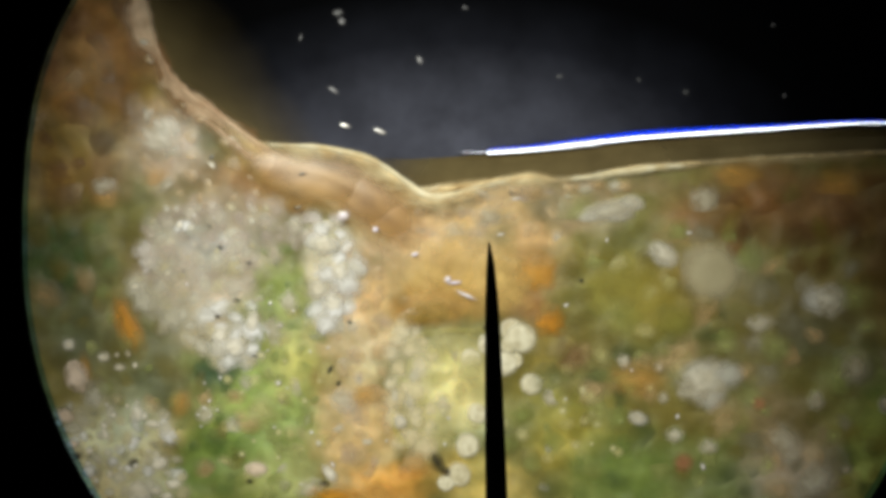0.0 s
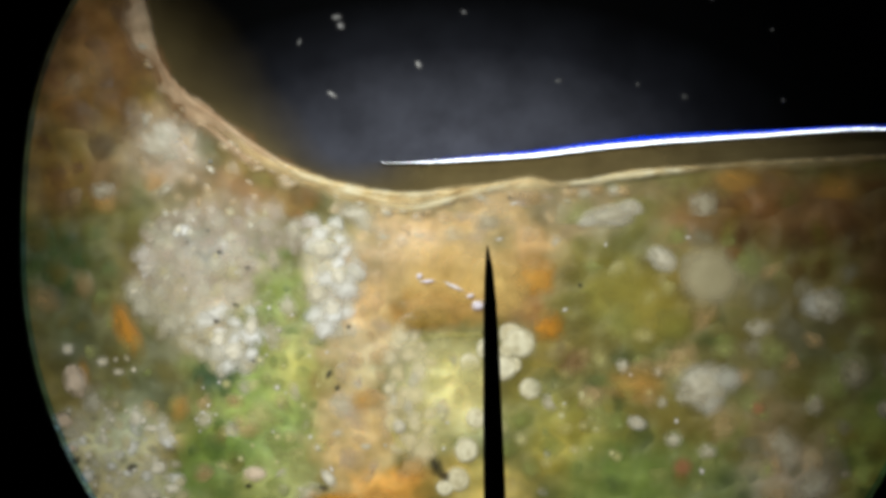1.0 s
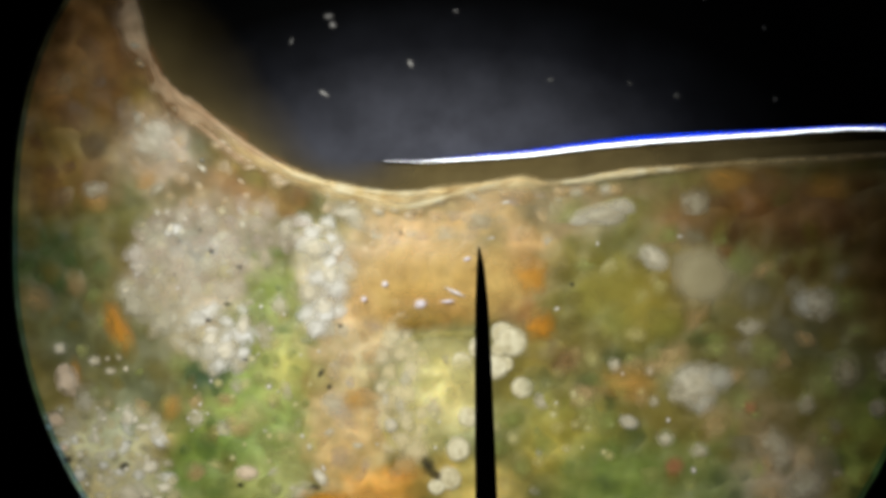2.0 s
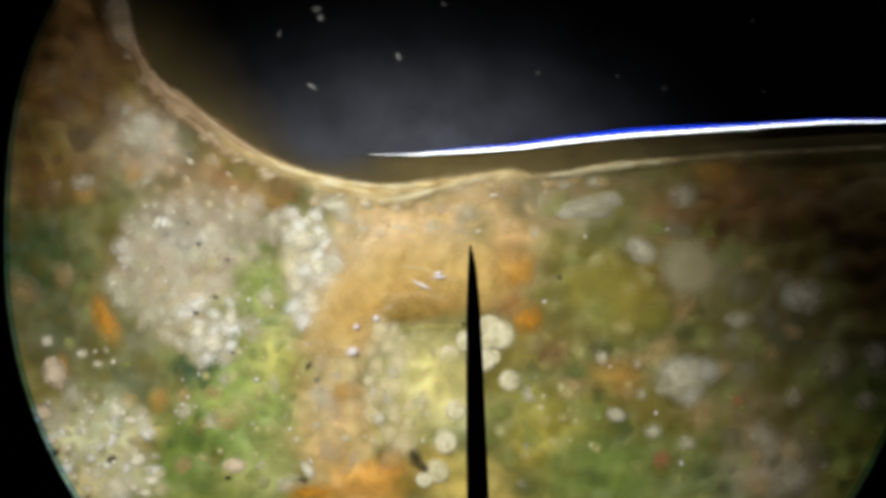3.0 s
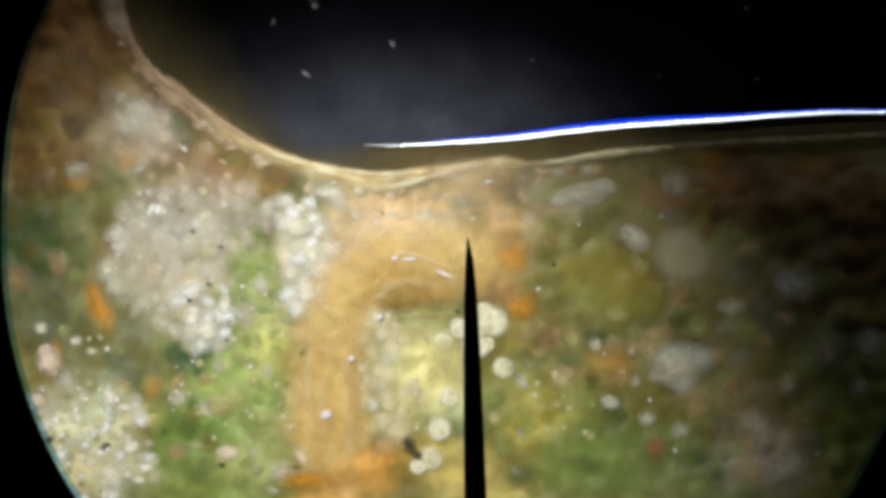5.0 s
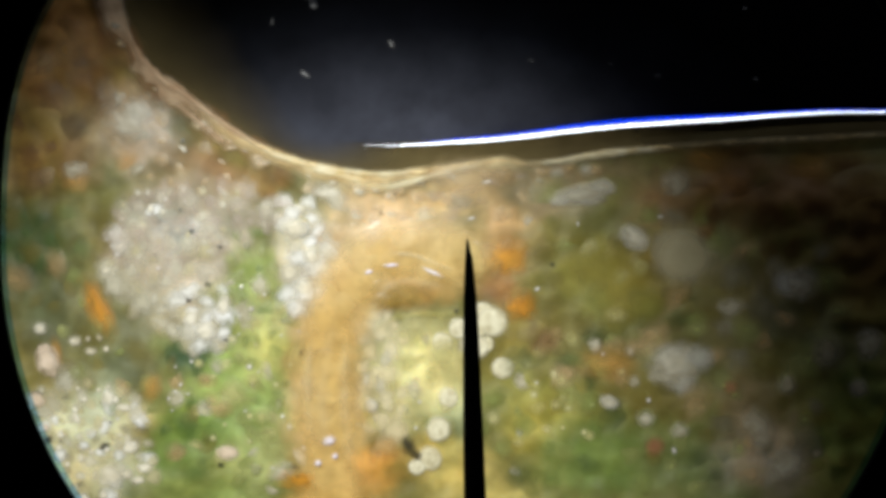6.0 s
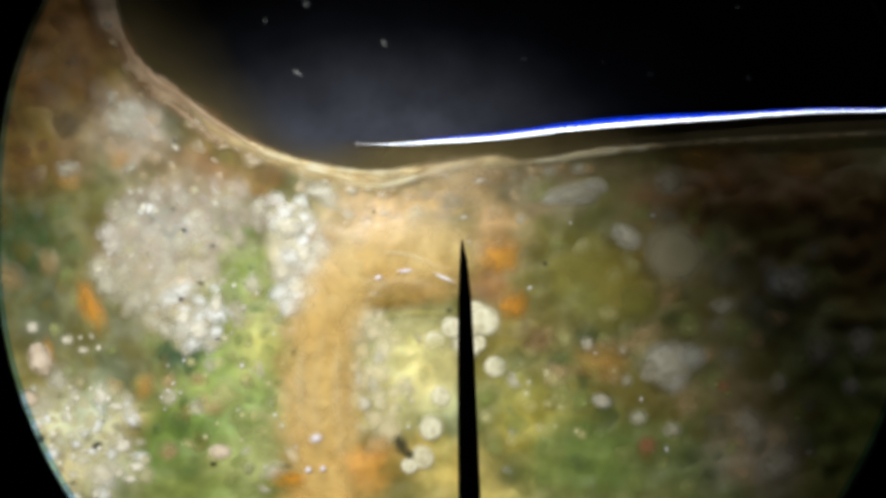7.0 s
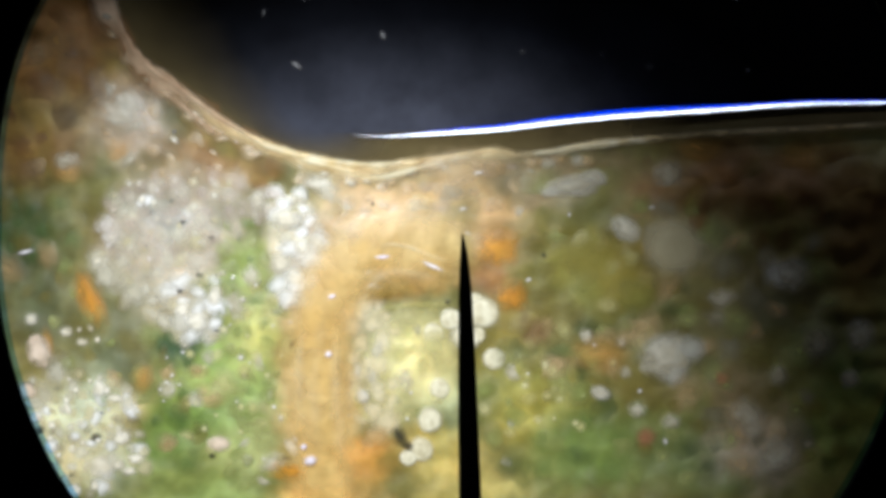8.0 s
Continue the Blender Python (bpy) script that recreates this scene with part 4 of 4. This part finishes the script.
# soft yellow-white spots in the green, and chalky crumbs near the stop
SPOTS = dome(SPOT, 151, 0.3, 5, 16)
spotty = random.Random(83)
for x, y, r in spread(spotty, ((425, 680, 80, 160, 0), (490, 610, 40, 110, 0), (740, 690, 80, 100, 0), (1040, 720, 110, 80, 0)), 26, 6.0, 14.0, 1.6):
    lay("yellow_spot", x, y, r, r * spotty.uniform(0.7, 1.0), spotty.uniform(0, 180), SPOTS, "soft yellow-white spot in green tissue", "spot", "yellow-white spots", 0.05, 0.0005)
for i, (x, y, r) in enumerate(spread(spotty, FIELD + ((140, 640, 60, 40, 0),), 26, 7.0, 15.0, 1.1)):
    lay("chalk_crumb", x, y, r, r * spotty.uniform(0.6, 1.0), spotty.uniform(0, 180), IVORIES[i % 3], "chalky crumb on buff tissue", "crumb", "chalky crumbs", 0.07, 0.0008)

# dust on the black stage
GRAINS = [dome(DUST, 80 + i, 0.5, 4, 14) for i in range(3)]
for i, (x, y, rx, ry) in enumerate(((555, 13, 10, 7), (562, 28, 7, 8), (489, 57, 8, 4), (700, 97, 9, 6), (547, 150, 12, 5), (948, 126, 7, 5), (1088, 132, 4, 5), (1171, 154, 6, 7), (1345, 160, 4, 4),
                                    (780, 4, 6, 4), (712, 294, 9, 7), (1325, 35, 4, 4), (1220, -22, 7, 5))):
    tagged(piece("dust_grain", GRAINS[i % 3], None, at(x, y, 0.0002), (1.3 * K * rx, 1.3 * K * ry, 0.0005), (0, 0, 37 * i)),
           "pale dust grain on the black stage", "dust", "dust grains")


# an added ring, out of sight, which trims the lamp's pool into a vignette
def shade_ring():
    base = thing("shade_ring", "added unseen black ring that shades the rim of the view", "lamp stop")
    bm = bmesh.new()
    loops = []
    hole = 0.130 * RING_SHARE
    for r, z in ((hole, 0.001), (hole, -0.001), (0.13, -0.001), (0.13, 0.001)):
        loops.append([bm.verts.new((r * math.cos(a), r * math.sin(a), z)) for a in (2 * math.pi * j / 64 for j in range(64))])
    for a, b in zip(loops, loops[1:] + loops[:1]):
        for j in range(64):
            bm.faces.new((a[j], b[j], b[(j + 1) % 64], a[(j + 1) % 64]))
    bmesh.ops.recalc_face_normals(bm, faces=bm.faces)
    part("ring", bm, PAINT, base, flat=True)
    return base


SHADE_RING = shade_ring()


# glints that run on the gut, painted as violet-white lobes
GLINT_SHAPE = dome(SHEEN, 72, 0.35, 5, 16)


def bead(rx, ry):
    ob = piece("bead", GLINT_SHAPE, GUT, (0, 0, 0), (K * rx, K * ry, K * min(rx, ry) * 0.2))
    return tagged(ob, "moving glint painted violet-white")


MOVING_GLINTS = [bead(16, 11), bead(9, 8), bead(18, 4.5), bead(26, 4.5), bead(8, 7), bead(10, 5)]
# one more painted glint, which rises through the tissue
GLINT = tagged(piece("glint", GLINT_SHAPE, None, (0, 0, 0), (20 * K, 5 * K, 1.5 * K)), "small painted wet glint that surfaces on green tissue", "glint")


def crease(points, width, seed):
    """A pale streak that shows once the gut has swollen."""
    ob = ribbon("crease", points, width, width, 0.0122, LIGHT_SKIN, GUT, steps=60, full=2.1 / width, seed=seed)
    return tagged(ob, "pale streak on the swollen gut")


# the first paints a line of broken glints along the bend
PALE_STREAKS = [crease(((690, 476), (710, 468), (745, 472), (780, 486), (822, 500)), 7, 2.1), crease(((668, 548), (690, 528), (722, 516), (760, 520), (800, 530)), 14, 5.2),
           crease(((606, 560), (588, 640), (580, 740), (592, 880)), 20, 7.4), crease(((622, 600), (616, 690), (622, 780), (628, 860)), 16, 9.6), crease(((560, 610), (552, 700), (560, 800)), 14, 11.8)]


def hump():
    """A swelling of the membrane over the pointer's tip."""
    base = thing("membrane_hump", "pale beige swelling of the membrane by the pointer", "membrane")
    piece("lobe", dome(PEACH, 91, 0.2), base, at(834, 340, 0.0), (92 * K, 56 * K, 0.0026))
    # a wet glint, painted white
    piece("glint", STILL_GLINTS[1], base, at(868, 343, 0.0030), (13 * K, 4 * K, 3 * K), (0, 0, 12))
    return base


HUMP = hump()


# ---- motions ----
def slide(x, y, z=0.0, turn=0.0):
    return pose(*at(x, y, z), 0, 0, turn)


def course_of(x, y):
    return float(np.argmin(np.hypot(COURSE[:, 0] - x, COURSE[:, 1] - y))) / 299


def motions():
    s = K * 0.09 / EYE
    walk(EYEPIECE, [(t, Matrix.Translation(eye_at(r, d) + Vector((er * s, -ed * s, 0)))) for (t, r, d), (_, er, ed) in zip(DRIFT, STOP)])
    # the added ring moves so that the pool of light wanders to the left
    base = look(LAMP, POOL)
    stops = [(t, LAMP + RING_SHARE * (at(x, y, 0.008) - LAMP)) for t, x, y in
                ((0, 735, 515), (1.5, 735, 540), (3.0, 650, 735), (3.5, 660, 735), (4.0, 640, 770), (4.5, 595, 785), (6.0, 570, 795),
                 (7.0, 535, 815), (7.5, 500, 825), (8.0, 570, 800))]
    walk(SHADE_RING, [(t, Matrix.Translation(p) @ base.to_3x3().to_4x4()) for t, p in stops])
    # the gut's front creeps along its course
    front = [(t, course_of(x, y)) for t, x, y in ((0, 700, 442), (0.5, 705, 442), (1.0, 700, 442), (1.5, 670, 455), (2.2, 622, 498), (2.8, 592, 560), (3.0, 586, 575), (3.5, 574, 650),
                                                  (4.0, 572, 690), (4.5, 572, 745), (5.2, 580, 850), (5.8, 590, 960), (6.5, 592, 975), (8.0, 592, 985))]
    for i, ob in enumerate(LOBES):
        rows = []
        for t, f in front:
            u = f - 0.054 * i
            p, turn = along(max(u, 0.0))
            rows.append((t, slide(*p, 0.0092 + 0.00010 * i + min(0.0, 0.05 * u), turn)))
        walk(ob, rows)
    for ob in PALE_STREAKS:
        walk(ob, [(t, pose(0, 0, z)) for t, z in ((0, -0.005), (1.7, -0.005), (3.2, -0.001), (4.0, 0.0), (8.0, 0.0004))])
    # the fold sinks back from the shore
    c = at(600, 265, 0)
    rows = []
    for t, dx, dy, dz, turn in ((0, 0, 0, 0, 0), (0.3, -4, -4, 0, -2), (0.5, -8, -5, 0, -4), (0.6, -8, 20, -0.0005, 2), (0.7, 0, 48, -0.004, 4),
                                (0.85, 8, 66, -0.011, 4), (1.2, 8, 70, -0.0128, 4), (8.0, 8, 70, -0.0128, 4)):
        q, w = math.cos(radians(turn)), math.sin(radians(turn))
        rows.append((t, pose(c[0] - q * c[0] + w * c[1] + dx * K, c[1] - w * c[0] - q * c[1] - dy * K, dz - 0.003, rz=turn)))
    walk(FOLD, rows)
    walk(MENISCUS, [(t, pose(0, -dy * K, 0)) for t, dy in ((0, -4), (0.5, -3), (1.5, -1), (3.5, 0), (4.0, 3), (4.5, 5), (6.0, 5), (8.0, 5))])
    walk(TIP, [(t, pose(dx * K, dx * K * 0.06, 0)) for t, dx in ((0, 118), (0.5, 95), (0.7, 30), (1.0, -18), (1.5, 20), (1.7, 10), (2.8, 0), (8.0, 0))])
    walk(HUMP, [(t, pose(0, 0, z)) for t, z in ((0, 0.002), (3.4, 0.004), (3.9, 0.0085), (4.6, 0.0088), (5.8, 0.0080), (8.0, 0.0076))])
    trails = (((0, 563, 372), (0.3, 640, 410), (0.6, 760, 486), (1.0, 804, 522), (1.5, 756, 532), (1.7, 742, 520), (2.8, 632, 580), (3.0, 618, 618), (3.5, 606, 655), (4.0, 613, 632),
               (4.5, 582, 686), (5.8, 586, 800), (6.5, 600, 792), (7.0, 580, 796), (8.0, 572, 850)),
              ((0, 748, 484), (0.5, 720, 458), (1.0, 800, 520), (1.5, 650, 470), (2.8, 660, 545), (3.5, 658, 601), (4.0, 575, 642), (4.5, 645, 595), (6.0, 570, 838), (7.0, 566, 852), (8.0, 604, 662)),
              ((0, 760, 490), (0.6, 700, 450), (1.5, 746, 520), (3.0, 772, 486), (3.5, 722, 468), (4.0, 716, 540), (4.5, 742, 476), (6.0, 700, 488), (7.0, 738, 500), (8.0, 700, 490)),
              ((0, 780, 512), (0.6, 740, 480), (1.5, 790, 500), (3.0, 740, 500), (3.5, 800, 492), (4.0, 770, 532), (4.5, 798, 512), (6.0, 772, 500), (7.0, 806, 512), (8.0, 788, 506)),
              ((0, 620, 396), (0.5, 560, 360), (1.0, 700, 470), (1.5, 650, 470), (2.8, 606, 600), (3.5, 700, 470), (4.0, 614, 670), (4.5, 700, 505), (6.0, 600, 826), (7.0, 592, 850), (8.0, 560, 826)),
              ((0, 690, 440), (0.5, 640, 420), (1.0, 790, 505), (1.5, 800, 440), (3.0, 770, 480), (4.0, 680, 555), (4.5, 720, 470), (6.0, 660, 500), (7.0, 690, 512), (8.0, 610, 560)))
    for ob, rows in zip(MOVING_GLINTS, trails):
        lean = 4 if ob is MOVING_GLINTS[2] else -24 if ob is MOVING_GLINTS[3] else 15
        walk(ob, [(t, slide(x, y, 0.0128, lean)) for t, x, y in rows])

    deep = height(67, 481) - 0.003
    walk(GLINT, [(t, slide(x, 481, deep + z, turn)) for t, x, z, turn in ((0, 52, 0, 20), (7.2, 52, 0, 20), (7.5, 56, 0.0022, 18), (7.7, 64, 0.0036, 8), (7.9, 66, 0.0038, 6), (8.0, 68, 0.0040, 14))])


motions()
